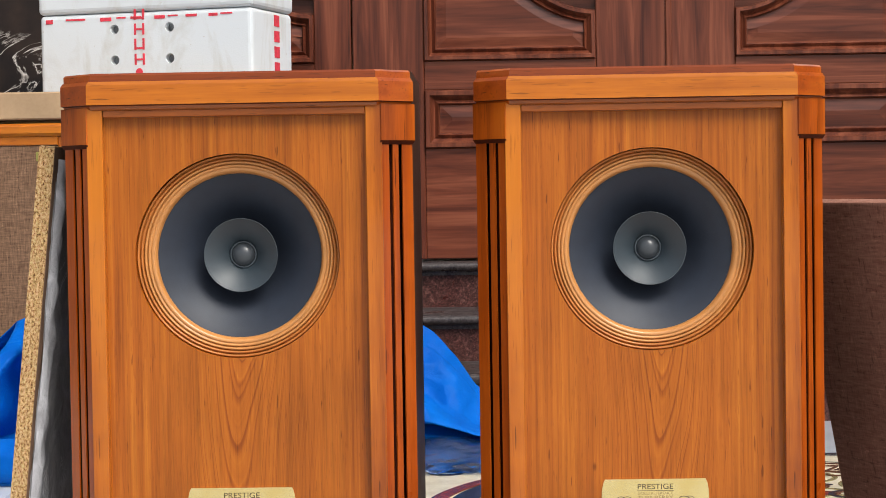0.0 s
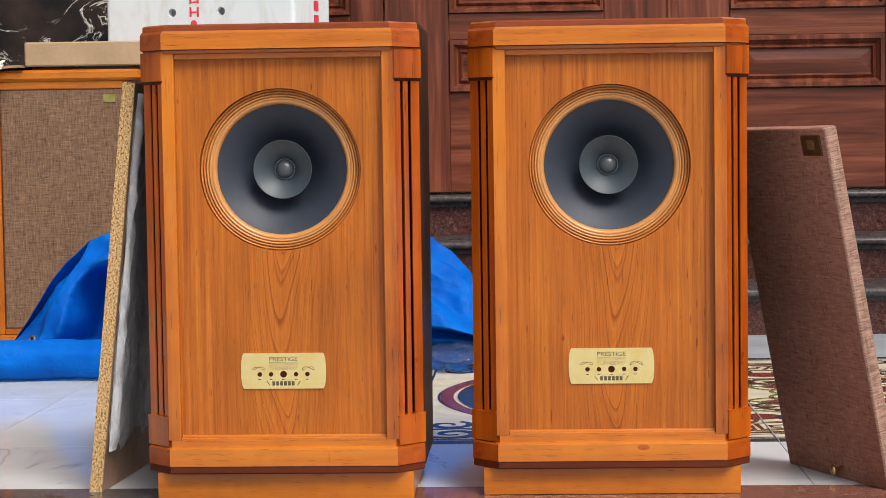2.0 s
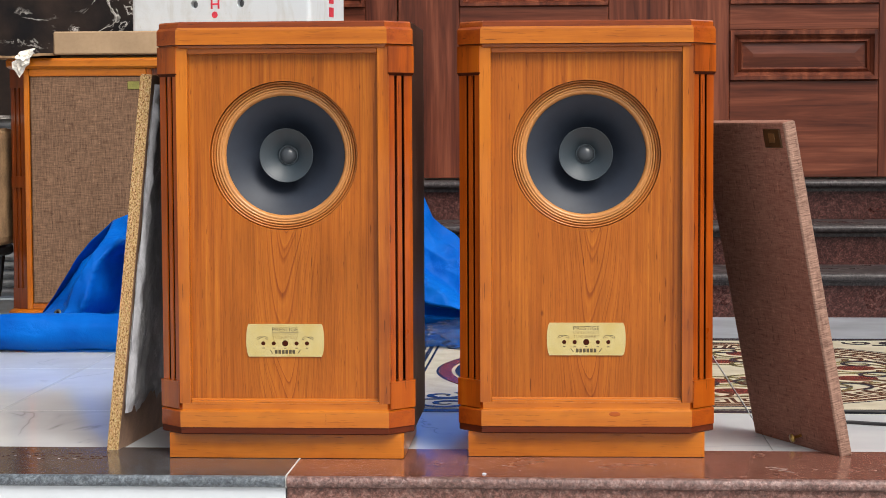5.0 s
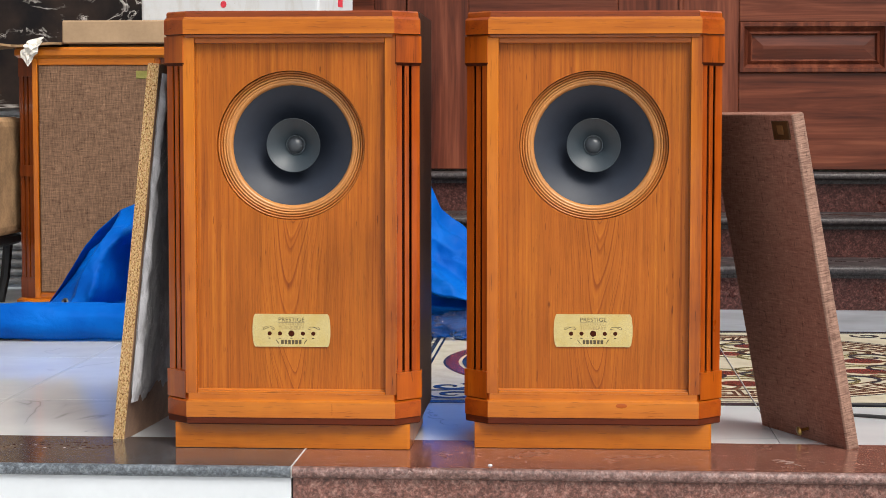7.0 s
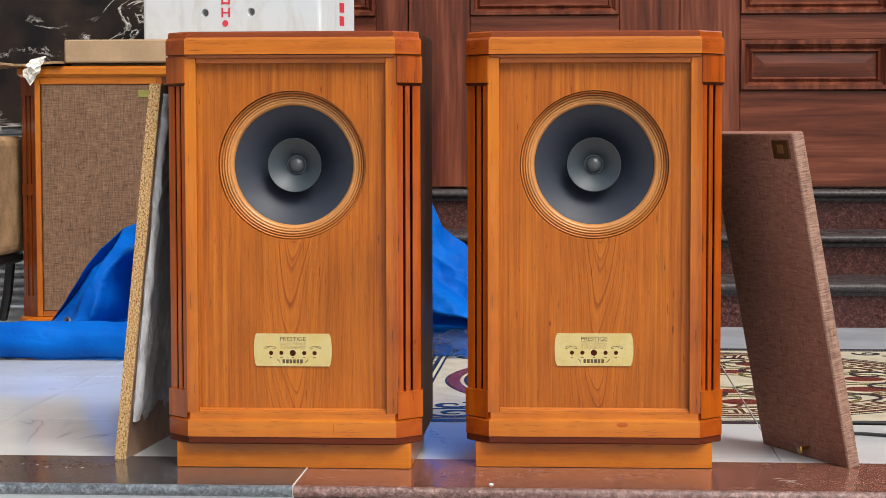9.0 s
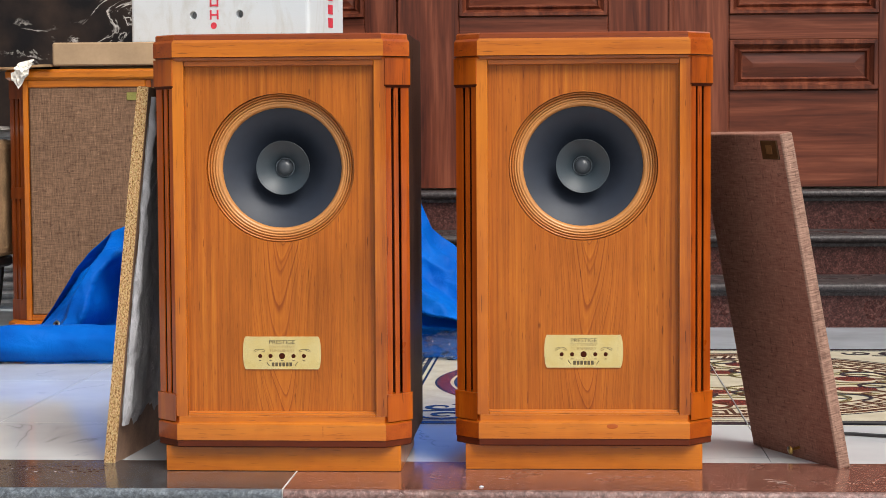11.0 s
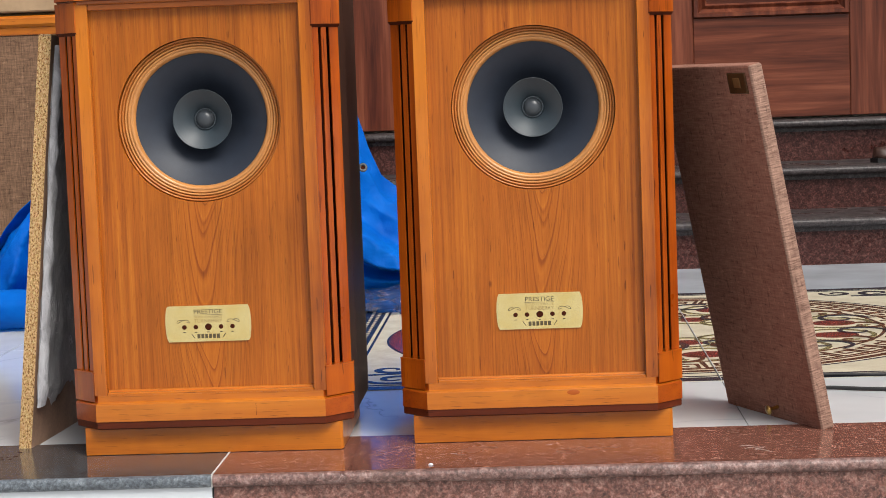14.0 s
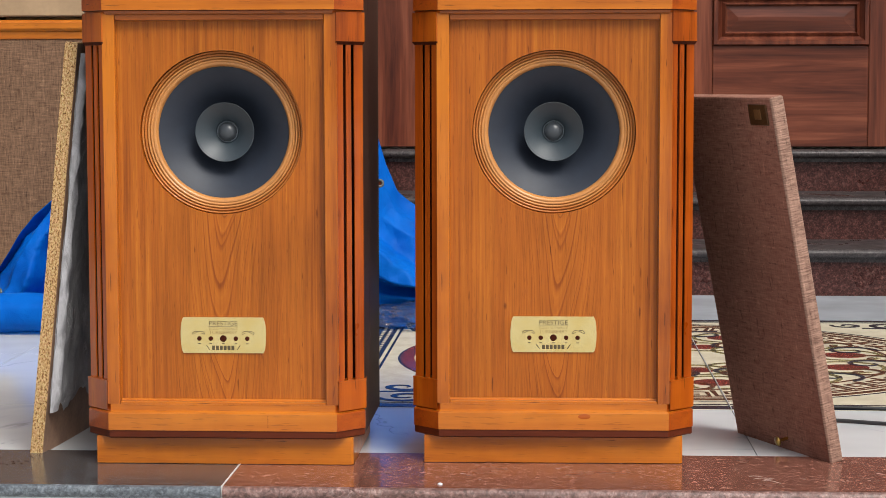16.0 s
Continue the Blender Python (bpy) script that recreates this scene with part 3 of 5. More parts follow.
def door_leaf(n, x0, x1, p0, p1, arch):
    th = thing("door_%d" % n, "closed dark red wooden door with moulded panels", "door", kind="structure")
    z0, z1 = 0.410, 2.6
    part("stile", box(x0, p0, DOOR_Y, DOOR_Y + 0.045, z0, z1, 0.002), DOOR, th)
    part("stile", box(p1, x1, DOOR_Y, DOOR_Y + 0.045, z0, z1, 0.002), DOOR, th)
    for a, b in ((z0, 0.740), (0.914, 1.000), (2.2, z1)):
        part("rail", box(p0 + 0.0005, p1 - 0.0005, DOOR_Y + 0.0015, DOOR_Y + 0.045, a, b, 0.002), DOOR_X, th)
    part("backing", box(p0, p1, DOOR_Y + 0.024, DOOR_Y + 0.044, 0.740, 2.2), DOOR_X, th)
    panel([(p0, 0.740), (p1, 0.740), (p1, 0.914), (p0, 0.914)], th)
    w = p1 - p0
    low = 1.145
    # a panel whose top sweeps down in an arch to one side, and its counterpart above
    sweep = lambda q: low + 0.062 * (q / 0.17) ** 2
    qs = [0.72 * w * k / 14 for k in range(15)]
    lower = [(0, 1.000), (w, 1.000)] + [(w - q, sweep(q)) for q in qs] + [(0, sweep(qs[-1]))]
    upper = [(w, 2.2), (w - qs[-1], 2.2)] + [(w - q, sweep(q) + 0.045) for q in reversed(qs)]
    for lp in (lower, upper):
        pts = [(p0 + x, z) for x, z in lp] if arch > 0 else [(p1 - x, z) for x, z in reversed(lp)]
        panel(pts, th, 0.84)
    return th


door_leaf(1, -1.00, -0.345, -0.90, -0.455, 1)
door_leaf(2, -0.341, 0.596, -0.129, 0.384, 1)
door_leaf(3, 0.602, 1.48, 0.796, 1.302, -1)
door_leaf(4, 1.484, 2.30, 1.58, 2.20, -1)
tagged(mesh_object("trim", box(0.590, 0.608, DOOR_Y - 0.008, DOOR_Y + 0.002, 0.415, 2.6, 0.003), DOOR), "dark red cover strip where the doors meet", "trim", kind="structure")
tagged(mesh_object("wall_north", box(-1.0, 4.0, 3.34, 3.5, 0.0, 4.0), WALL), "plain wall behind the doors", "wall", kind="structure")
tagged(mesh_object("wall_door_head", box(-1.0, 4.0, 3.25, 3.34, 2.6, 4.0), WALL), "plain wall above the doors", "wall", kind="structure")
tagged(mesh_object("wall_east", box(2.31, 4.0, 3.26, 3.34, 0.40, 2.6), WALL), "plain wall beside the doors", "wall", kind="structure")
tagged(mesh_object("wall_west", box(-4.0, -1.005, 3.16, 3.4, 0.62, 4.0), BLACK_MARBLE), "wall faced with polished black veined marble", "wall", kind="structure")
# unseen side walls, added to darken the reflections in the canted corners
tagged(mesh_object("wall_side_1", box(-4.15, -4.0, -0.1, 3.5, -0.4, 4.0), UNSEEN_WALL), "unseen plain brown wall added to darken side reflections", "wall", kind="structure")
tagged(mesh_object("wall_side_2", box(4.0, 4.15, -0.1, 3.5, -0.4, 4.0), UNSEEN_WALL), "unseen plain brown wall added to darken side reflections", "wall", kind="structure")

# roller shutter below the marble
sh = thing("roller_shutter", "grey-white ribbed metal roller shutter", "shutter")
for i in range(20):
    z = 0.005 + i * 0.031
    prof = [(3.20, z), (3.186, z + 0.006), (3.181, z + 0.015), (3.186, z + 0.024), (3.20, z + 0.030)]
    part("slat", stack([[(x, y, zz) for y, zz in prof] for x in (-3.0, -1.01)]), SHUTTER, sh)


# ---- speakers ----
HW, CH = 0.228, 0.042


def oct_loop(hw, front, ch, back):
    return [(-hw, back), (-hw, front + ch), (-hw + ch, front), (hw - ch, front), (hw, front + ch), (hw, back)]


def oct_ring(hw, front, ch, back, z):
    return [(x, y, z) for x, y in oct_loop(hw, front, ch, back)]


def letters(text, size, x, z, y, parent, name="lettering", mat=None, width=None):
    cu = bpy.data.curves.new("letters", "FONT")
    cu.body, cu.size, cu.align_x, cu.align_y, cu.extrude = text, size, "CENTER", "CENTER", 0.0002
    tmp = bpy.data.objects.new("letters", cu)
    scene.collection.objects.link(tmp)
    me = bpy.data.meshes.new_from_object(tmp.evaluated_get(bpy.context.evaluated_depsgraph_get()))
    bpy.data.objects.remove(tmp)
    xs = [v.co.x for v in me.vertices]
    k = width / (max(xs) - min(xs)) if width else 1.0
    for v in me.vertices:
        v.co = (v.co.x * k + x, y - v.co.z, v.co.y + z)
    me.materials.append(mat)
    ob = new(name, me)
    ob.parent = parent
    return ob


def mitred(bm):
    """Gives the canted corner faces the second material, whose tone imitates dark reflections."""
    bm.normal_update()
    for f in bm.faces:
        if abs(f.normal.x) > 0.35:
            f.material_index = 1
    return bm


def speaker():
    th = thing("loudspeaker", "varnished orange-brown wooden loudspeaker with brass plate", "loudspeaker", group="pair of loudspeakers on the ledge")
    back, trim = 0.315, 0.0300
    # plinth
    b = prism([(-0.210, 0.0), (0.206, 0.0), (0.210, 0.004), (0.210, back - 0.02), (-0.210, back - 0.02)], 0.0010, 0.0456)
    part("plinth", b, ORANGE, th)
    # added black strip that imitates the contact shadow under the plinth
    part("plinth_foot", box(-0.206, 0.206, 0.0035, back - 0.025, 0.0, 0.0020), SHADE_CHIP_BLACK, th, "dark strip standing in for the shadow gap under the plinth")
    # base moulding
    b = stack([oct_ring(HW - 0.003, -0.0165, CH, trim, 0.0455), oct_ring(HW - 0.0012, -0.0190, CH, trim, 0.0475), oct_ring(HW - 0.0012, -0.0190, CH, trim, 0.0585)])
    part("base_underside_moulding", b, DARK_TRIM, th, "dark lower edge")
    b = stack([oct_ring(HW, -0.0205, CH, trim, 0.0585), oct_ring(HW, -0.0205, CH, trim, 0.0855), oct_ring(HW - 0.0004, -0.0200, CH, trim, 0.0868), oct_ring(HW - 0.0014, -0.0188, CH, trim, 0.0878), oct_ring(HW - 0.0026, -0.0168, CH, trim, 0.0884), oct_ring(HW - 0.003, -0.0145, CH, trim, 0.0900), oct_ring(HW - 0.003, -0.0140, CH, trim, 0.1005)])
    part("base_moulding", mitred(b), [ORANGE, MITRE_SHADE_KNOT_WOOD], th)
    # carcass behind the front
    part("cabinet_body", box(-HW + 0.0040, HW - 0.0025, 0.125, back, 0.046, 0.7735, 0.001), SIDE_LAM, th, "dark brown cabinet body")
    for s in (-1, 1):
        x0, x1 = sorted((s * (HW - 0.0040 if s < 0 else HW - 0.0025), s * (HW - 0.014)))
        part("side_panel", box(x0, x1, 0.0305, 0.1245, 0.046, 0.7735), SIDE_LAM, th, "dark brown cabinet side")
    part("top_panel", box(-HW + 0.0145, HW - 0.0145, 0.0305, 0.1245, 0.755, 0.7735), SIDE_LAM, th, "dark brown cabinet top")
    part("bottom_panel", box(-HW + 0.0145, HW - 0.0145, 0.0305, 0.1245, 0.0565, 0.070), SIDE_LAM, th, "dark brown cabinet bottom")
    # baffle with a round opening
    b = bmesh.new()
    R, CZ, N = 0.1315, 0.5394, 64
    hx, zt, zb = 0.170, 0.722 - CZ, CZ - 0.100
    corners = [math.atan2(zt, hx), math.pi - math.atan2(zt, hx), math.pi + math.atan2(zb, hx), 2 * math.pi - math.atan2(zb, hx)]
    angles = sorted([2 * math.pi * i / N for i in range(N)] + corners)
    outer, inner = [], []
    for a in angles:
        c, s = math.cos(a), math.sin(a)
        t = min(hx / max(abs(c), 1e-6), (zt if s > 0 else zb) / max(abs(s), 1e-6))
        outer.append(b.verts.new((c * t, 0.0, CZ + s * t)))
        inner.append((b.verts.new((c * R, 0.0, CZ + s * R)), b.verts.new((c * R, 0.03, CZ + s * R))))
    for i in range(len(angles)):
        j = (i + 1) % len(angles)
        b.faces.new((outer[i], outer[j], inner[j][0], inner[i][0]))
        b.faces.new((inner[i][0], inner[j][0], inner[j][1], inner[i][1]))
    bmesh.ops.recalc_face_normals(b, faces=b.faces[:])
    part("baffle", b, VENEER, th, "figured teak veneer baffle")
    # frame round the baffle
    for s in (-1, 1):
        x0, x1 = sorted((s * 0.168, s * 0.1885))
        part("stile", box(x0, x1, -0.0135, 0.03, 0.100, 0.7305, 0.0007), ORANGE_UP, th)
    part("top_rail", box(-0.1675, 0.1675, -0.0130, 0.03, 0.7185, 0.7280, 0.001), RAIL_SHADE_WOOD, th)
    part("bottom_rail", box(-0.1675, 0.1675, -0.0130, 0.03, 0.0995, 0.1045, 0.001), ORANGE, th)
    b = stack([[(x, -0.0005 - 0.0034 * math.cos(radians(a)), 0.1046 + 0.0034 * math.sin(radians(a))) for a in range(-10, 91, 20)] + [(x, 0.002, 0.1080), (x, 0.002, 0.1040)] for x in (-0.1675, 0.1675)])
    part("bottom_bead", b, ORANGE, th)
    # canted corners with open flutes; a black backing stands in for the shade inside
    P, Q = Vector((0.1870, -0.0125)), Vector((0.2272, 0.0285))
    d = (Q - P).normalized()
    nrm = Vector((d.y, -d.x))
    L = (Q - P).length
    for s in (-1, 1):
        def strip(u0, u1, out, deep):
            pts = [P + d * u0 + nrm * out, P + d * u1 + nrm * out, P + d * u1 - nrm * deep, P + d * u0 - nrm * deep]
            return [(s * p.x, p.y) for p in pts]
        full = [(s * p.x, p.y) for p in (P - d * 0.001 + nrm * 0.003, Q + nrm * 0.003, Vector((0.2272, 0.06)), Vector((0.186, 0.06)))]
        part("corner_block", prism(full, 0.0906, 0.1365), BLOCK_SHADE_WOOD, th)
        part("corner_block", prism(strip(-0.001, L, 0.003, 0.02), 0.6845, 0.731), BLOCK_SHADE_WOOD, th)
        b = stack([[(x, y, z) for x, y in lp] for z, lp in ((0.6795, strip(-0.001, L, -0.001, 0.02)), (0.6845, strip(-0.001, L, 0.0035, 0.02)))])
        part("block_edge", b, EDGE_DARK, th, "dark lower edge")
        part("flute_end", prism(strip(-0.001, L, 0.0036, 0.02), 0.1365, 0.1392), BLOCK_SHADE_WOOD, th)
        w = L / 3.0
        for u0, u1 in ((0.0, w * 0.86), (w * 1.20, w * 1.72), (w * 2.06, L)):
            part("flute_bar", prism(strip(u0, u1, -0.0022, 0.0042), 0.1392, 0.6795), FLUTE_SHADE_WOOD, th)
        part("slot_backing", prism(strip(0.0, L - 0.004, -0.020, 0.026), 0.1392, 0.6795), SHADE_CHIP_BLACK, th)
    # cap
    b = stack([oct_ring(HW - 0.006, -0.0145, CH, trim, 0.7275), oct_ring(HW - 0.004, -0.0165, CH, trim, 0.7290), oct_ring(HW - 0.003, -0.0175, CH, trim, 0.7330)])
    part("cap_cove", mitred(b), [RAIL_SHADE_WOOD, MITRE_SHADE_KNOT_WOOD], th)
    # thin dark band that paints the cap's shadow line
    b = stack([oct_ring(HW - 0.003, -0.0175, CH, trim, 0.7330), oct_ring(HW - 0.001, -0.0215, CH, trim, 0.7345)])
    part("cap_shadow_line", b, DARK_TRIM, th, "dark band imitating the shadow under the cap")
    b = stack([oct_ring(HW, -0.0225, CH, trim, 0.7345), oct_ring(HW, -0.0225, CH, trim, 0.7595), oct_ring(HW - 0.003, -0.022, CH, trim, 0.7640)])
    part("cap", mitred(b), [ORANGE, MITRE_SHADE_KNOT_WOOD], th)
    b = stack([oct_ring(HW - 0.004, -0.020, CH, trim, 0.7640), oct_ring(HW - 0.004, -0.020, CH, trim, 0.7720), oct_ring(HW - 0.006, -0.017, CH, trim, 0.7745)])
    part("top_board", mitred(b), [TOP_WOOD, MITRE_SHADE_KNOT_WOOD], th, "dark red-brown top board")
    # drive unit
    du = new("driver")
    du.parent = th
    du.matrix_parent_inverse = Matrix.Identity(4)
    du.location = (0, 0, CZ)
    tagged(du, "dark paper cone driver with a central horn")
    # turned rings set back in the opening, with deep grooves between the beads
    lip = [(0.1312, 0.0220), (0.1308, 0.0096), (0.1298, 0.0082), (0.1284, 0.0086), (0.1277, 0.0112), (0.1273, 0.0150), (0.1267, 0.0150), (0.1262, 0.0112), (0.1252, 0.0098), (0.1240, 0.0100), (0.1232, 0.0126), (0.1228, 0.0165), (0.1222, 0.0165)]
    part("outer_ring", lathe(lip, 96), RING_OUT, du, "stained wooden outer ring", smooth=True)
    beads = [(0.1222, 0.0165), (0.1218, 0.0128), (0.1206, 0.0114), (0.1194, 0.0118), (0.1187, 0.0142), (0.1183, 0.0178), (0.1177, 0.0178), (0.1172, 0.0140), (0.1160, 0.0134), (0.1146, 0.0140), (0.1138, 0.0160), (0.1132, 0.0160), (0.1126, 0.0146), (0.1086, 0.0188), (0.1066, 0.0214), (0.1060, 0.0260)]
    part("trim_ring", lathe(beads, 96), RINGWOOD, du, "turned pale wooden ring", smooth=True)
    cone = [(0.1062, 0.0252)] + [(0.106 - 0.076 * t, 0.0255 + 0.064 * t ** 1.25) for t in [i / 14 for i in range(1, 15)]]
    part("cone", lathe(cone, 96), CONE, du, smooth=True)
    horn = [(0.0150, 0.0680), (0.0172, 0.0640), (0.0220, 0.0575), (0.0290, 0.0500), (0.0370, 0.0430), (0.0440, 0.0372), (0.0470, 0.0345), (0.0480, 0.0335), (0.0480, 0.0350), (0.0440, 0.043), (0.0360, 0.055), (0.0300, 0.068), (0.0285, 0.092)]
    part("horn", lathe(horn, 72), HORN, du, smooth=True)
    part("dome_ring", lathe([(0.0180, 0.0650), (0.0180, 0.0615), (0.0160, 0.0605), (0.0150, 0.0625)], 48), HORN, du, "thin metal ring", smooth=True)
    dome = [(0.0155 * math.cos(radians(a)) + 0.0001, 0.0645 - 0.0125 * math.sin(radians(a))) for a in range(0, 91, 9)]
    part("dome", lathe(dome, 40), DOME, du, smooth=True)
    # brass plate
    hw, hh, pz = 0.0692, 0.0292, 0.212
    loop = [(-hw + 0.004, pz - hh), (hw - 0.004, pz - hh)]
    loop += [(hw - 0.004 + 0.0045 * math.cos(radians(a)), pz + (hh - 0.0015) * math.sin(radians(a))) for a in range(-80, 81, 10)]
    loop += [(hw - 0.004, pz + hh), (-hw + 0.004, pz + hh)]
    loop += [(-hw + 0.004 - 0.0045 * math.cos(radians(a)), pz + (hh - 0.0015) * math.sin(radians(a))) for a in range(80, -81, -10)]
    pl = part("name_plate", prism(loop, -0.0022, 0.001, axis="y"), BRASS, th, "engraved brass plate with dark control holes")
    yy = -0.0024
    letters("PRESTIGE", 0.0100, 0.0, pz + 0.0190, yy, pl, mat=INK, width=0.046)
    letters("GOLD REFERENCE", 0.0055, 0.0, pz + 0.0105, yy, pl, mat=INK_PALE, width=0.046)
    letters("TURNBERRY", 0.0085, 0.0, pz + 0.0042, yy, pl, mat=INK_PALE, width=0.046)
    part("engraved_line", box(-0.024, 0.024, yy - 0.0002, yy + 0.0003, pz + 0.0138, pz + 0.0143), INK, pl)
    for k, hx in enumerate((-0.039, -0.0205, 0.0, 0.0205, 0.039)):
        r = 0.0055 if k == 2 else 0.0037
        part("control_hole", lathe([(0.0001, yy - 0.0004), (r * 0.8, yy - 0.0004), (r, yy), (r, yy + 0.001)], 24), SHADE_CHIP_BLACK, pl).location = (hx, 0, pz - 0.0055)
        part("scale_mark", box(hx - 0.0022, hx + 0.0022, yy - 0.0002, yy + 0.0003, pz - 0.0145, pz - 0.0132), INK, pl)
    for k in range(6):
        part("maker_mark", box(-0.0185 + k * 0.0063, -0.0137 + k * 0.0063, yy - 0.0002, yy + 0.0003, pz - 0.0240, pz - 0.0170, 0.0002), INK, pl)
    for s in (-1, 1):
        b = bmesh.new()
        pts = [(s * (0.0405 + 0.0100 * math.sin(t)), yy, pz + 0.0040 + 0.0024 * math.sin(2 * t + 0.7)) for t in [i * 0.2 for i in range(0, 30)]]
        tube(pts, 0.00045, 4, b)
        part("engraved_scroll", b, INK, pl)
        part("engraved_dash", tube([(s * 0.0225, yy, pz - 0.0235), (s * 0.0275, yy, pz - 0.0165)], 0.0006, 4), INK, pl)
    return th


spk = speaker()
spk.matrix_world = pose(-0.2640, 0, 0)
spk_right = copy_thing(spk, pose(0.2696, 0.033, 0, 0, 0, 0.6))


# a hairline crack in one base moulding, a small knot in the other
part("crack", box(0.0738, 0.0743, -0.0209, -0.0195, 0.064, 0.0835), EDGE_DARK, spk, "hairline crack in the varnish")
b = lathe([(0.0001, -0.0209), (0.0050, -0.0209), (0.0085, -0.0204)], 20)
for v in b.verts:
    v.co.x, v.co.z = 0.050 + v.co.x * 1.3, 0.0805 + v.co.z * 0.55
part("knot", b, MITRE_SHADE_KNOT_WOOD, spk_right, "small dark knot in the wood")

# ---- boards leaning on the speakers ----
def board_frame(p0, u, lean):
    """Axes: x along the board's foot, z up the board, y through its thickness; p0 is the near foot corner."""
    ux = Vector((u[0], u[1], 0)).normalized()
    up = Vector(lean).normalized()
    up = (up - ux * up.dot(ux)).normalized()
    th = up.cross(ux)
    m = Matrix((ux, th, up)).transposed().to_4x4()
    m.translation = Vector(p0)
    return m


th = thing("fabric_board", "brown cloth covered grille board leaning on a loudspeaker", "board", board_frame((0.744, 0.068, 0.0), (-0.41, 0.91), (-0.115, -0.045, 0.60)))
HB, WB, TB = 0.612, 0.304, 0.024
part("cloth_front", box(0.002, WB, 0.0, TB, 0.0, HB, 0.004, seg=2), CLOTH_BROWN, th)
part("wrapped_edge", box(-0.003, 0.004, 0.001, TB + 0.0008, 0.002, HB - 0.001, 0.0025), CLOTH_EDGE, th, "paler woven cloth edge")
bd = part("badge", box(0.015, 0.071, TB - 0.001, TB + 0.0025, HB - 0.046, HB - 0.012, 0.001), BROWN_TAG, th, "small dark bronze badge")
part("badge_print", box(0.033, 0.053, TB + 0.002, TB + 0.0032, HB - 0.036, HB - 0.020, 0.0004), BADGE_INK, bd)
kb = part("knob", lathe([(0.0001, 0.022), (0.0078, 0.021), (0.0084, 0.018), (0.003, 0.015), (0.003, -0.001)], 20), PIN, th, "small brass knob", smooth=True)
kb.location = (0.128, TB, 0.024)

th = thing("chipboard_panel", "raw chipboard panel with grey wadding leaning on a loudspeaker", "board", board_frame((-0.608, 0.080, 0.0), (0.07, 1.0), (0.074, 0.0, 0.686)))
HA, WA, TA = 0.690, 0.400, 0.022
b = box(0.0015, WA, -TA + 0.0, 0.0, 0.0, HA, 0.0)
part("core", b, BOARD_FACE, th)
part("chip_edge", box(0.0, 0.002, -TA + 0.0005, -0.0005, 0.0005, HA - 0.0005), CHIP, th, "raw speckled chipboard edge")
part("chip_edge", box(0.002, WA, -TA + 0.001, -0.001, HA, HA + 0.0015), CHIP, th, "raw speckled chipboard edge")


def wadding(parent):
    """A torn sheet of wadding glued to the panel's inner side."""
    b = bmesh.new()
    nu, nv = 34, 70
    g = []
    for i in range(nu + 1):
        row = []
        for j in range(nv + 1):
            u, v = 0.012 + (WA - 0.014) * i / nu, 0.085 + (HA - 0.13) * j / nv
            if j == 0:
                v += 0.03 * (noise.noise((u * 14, 1, 0)) + 0.4 * noise.noise((u * 60, 2, 0))) - 0.010
            if i == 0:
                u += 0.010 * noise.noise((v * 11, 5, 0)) + 0.004 * noise.noise((v * 70, 5, 0))
            h = 0.006 + 0.005 * noise.fractal((u * 22, v * 14, 3), 0.8, 2.2, 4)
            if i in (0, nu) or j in (0, nv):
                h = 0.001
            row.append(b.verts.new((u, -TA - max(h, 0.0008), v)))
        g.append(row)
    for i in range(nu):
        for j in range(nv):
            b.faces.new((g[i][j], g[i + 1][j], g[i + 1][j + 1], g[i][j + 1]))
    part("wadding", b, FELT, parent, "charcoal wadding with pale strands", smooth=True)

    b = bmesh.new()
    g = []
    for i in range(7):
        row = []
        for j in range(121):
            t, v = i / 6, 0.070 + (HA - 0.085) * j / 120
            wide = 0.030 + 0.016 * noise.noise((v * 13, 9, 0)) + 0.008 * noise.noise((v * 55, 9, 0)) + 0.020 * (1 - v / HA)
            u = 0.008 + 0.004 * noise.noise((v * 40, 2, 0)) + wide * t
            h = 0.0105 * math.sin(math.pi * min(1, t * 0.9 + 0.08)) * (1 + 0.5 * noise.noise((u * 60, v * 35, 1)))
            row.append(b.verts.new((u, -TA - 0.0015 - max(h, 0.0), v)))
        g.append(row)
    for i in range(6):
        for j in range(120):
            b.faces.new((g[i][j], g[i + 1][j], g[i + 1][j + 1], g[i][j + 1]))
    part("torn_edge", b, FELT_EDGE, parent, "pale torn edge of the wadding", smooth=True)


wadding(th)


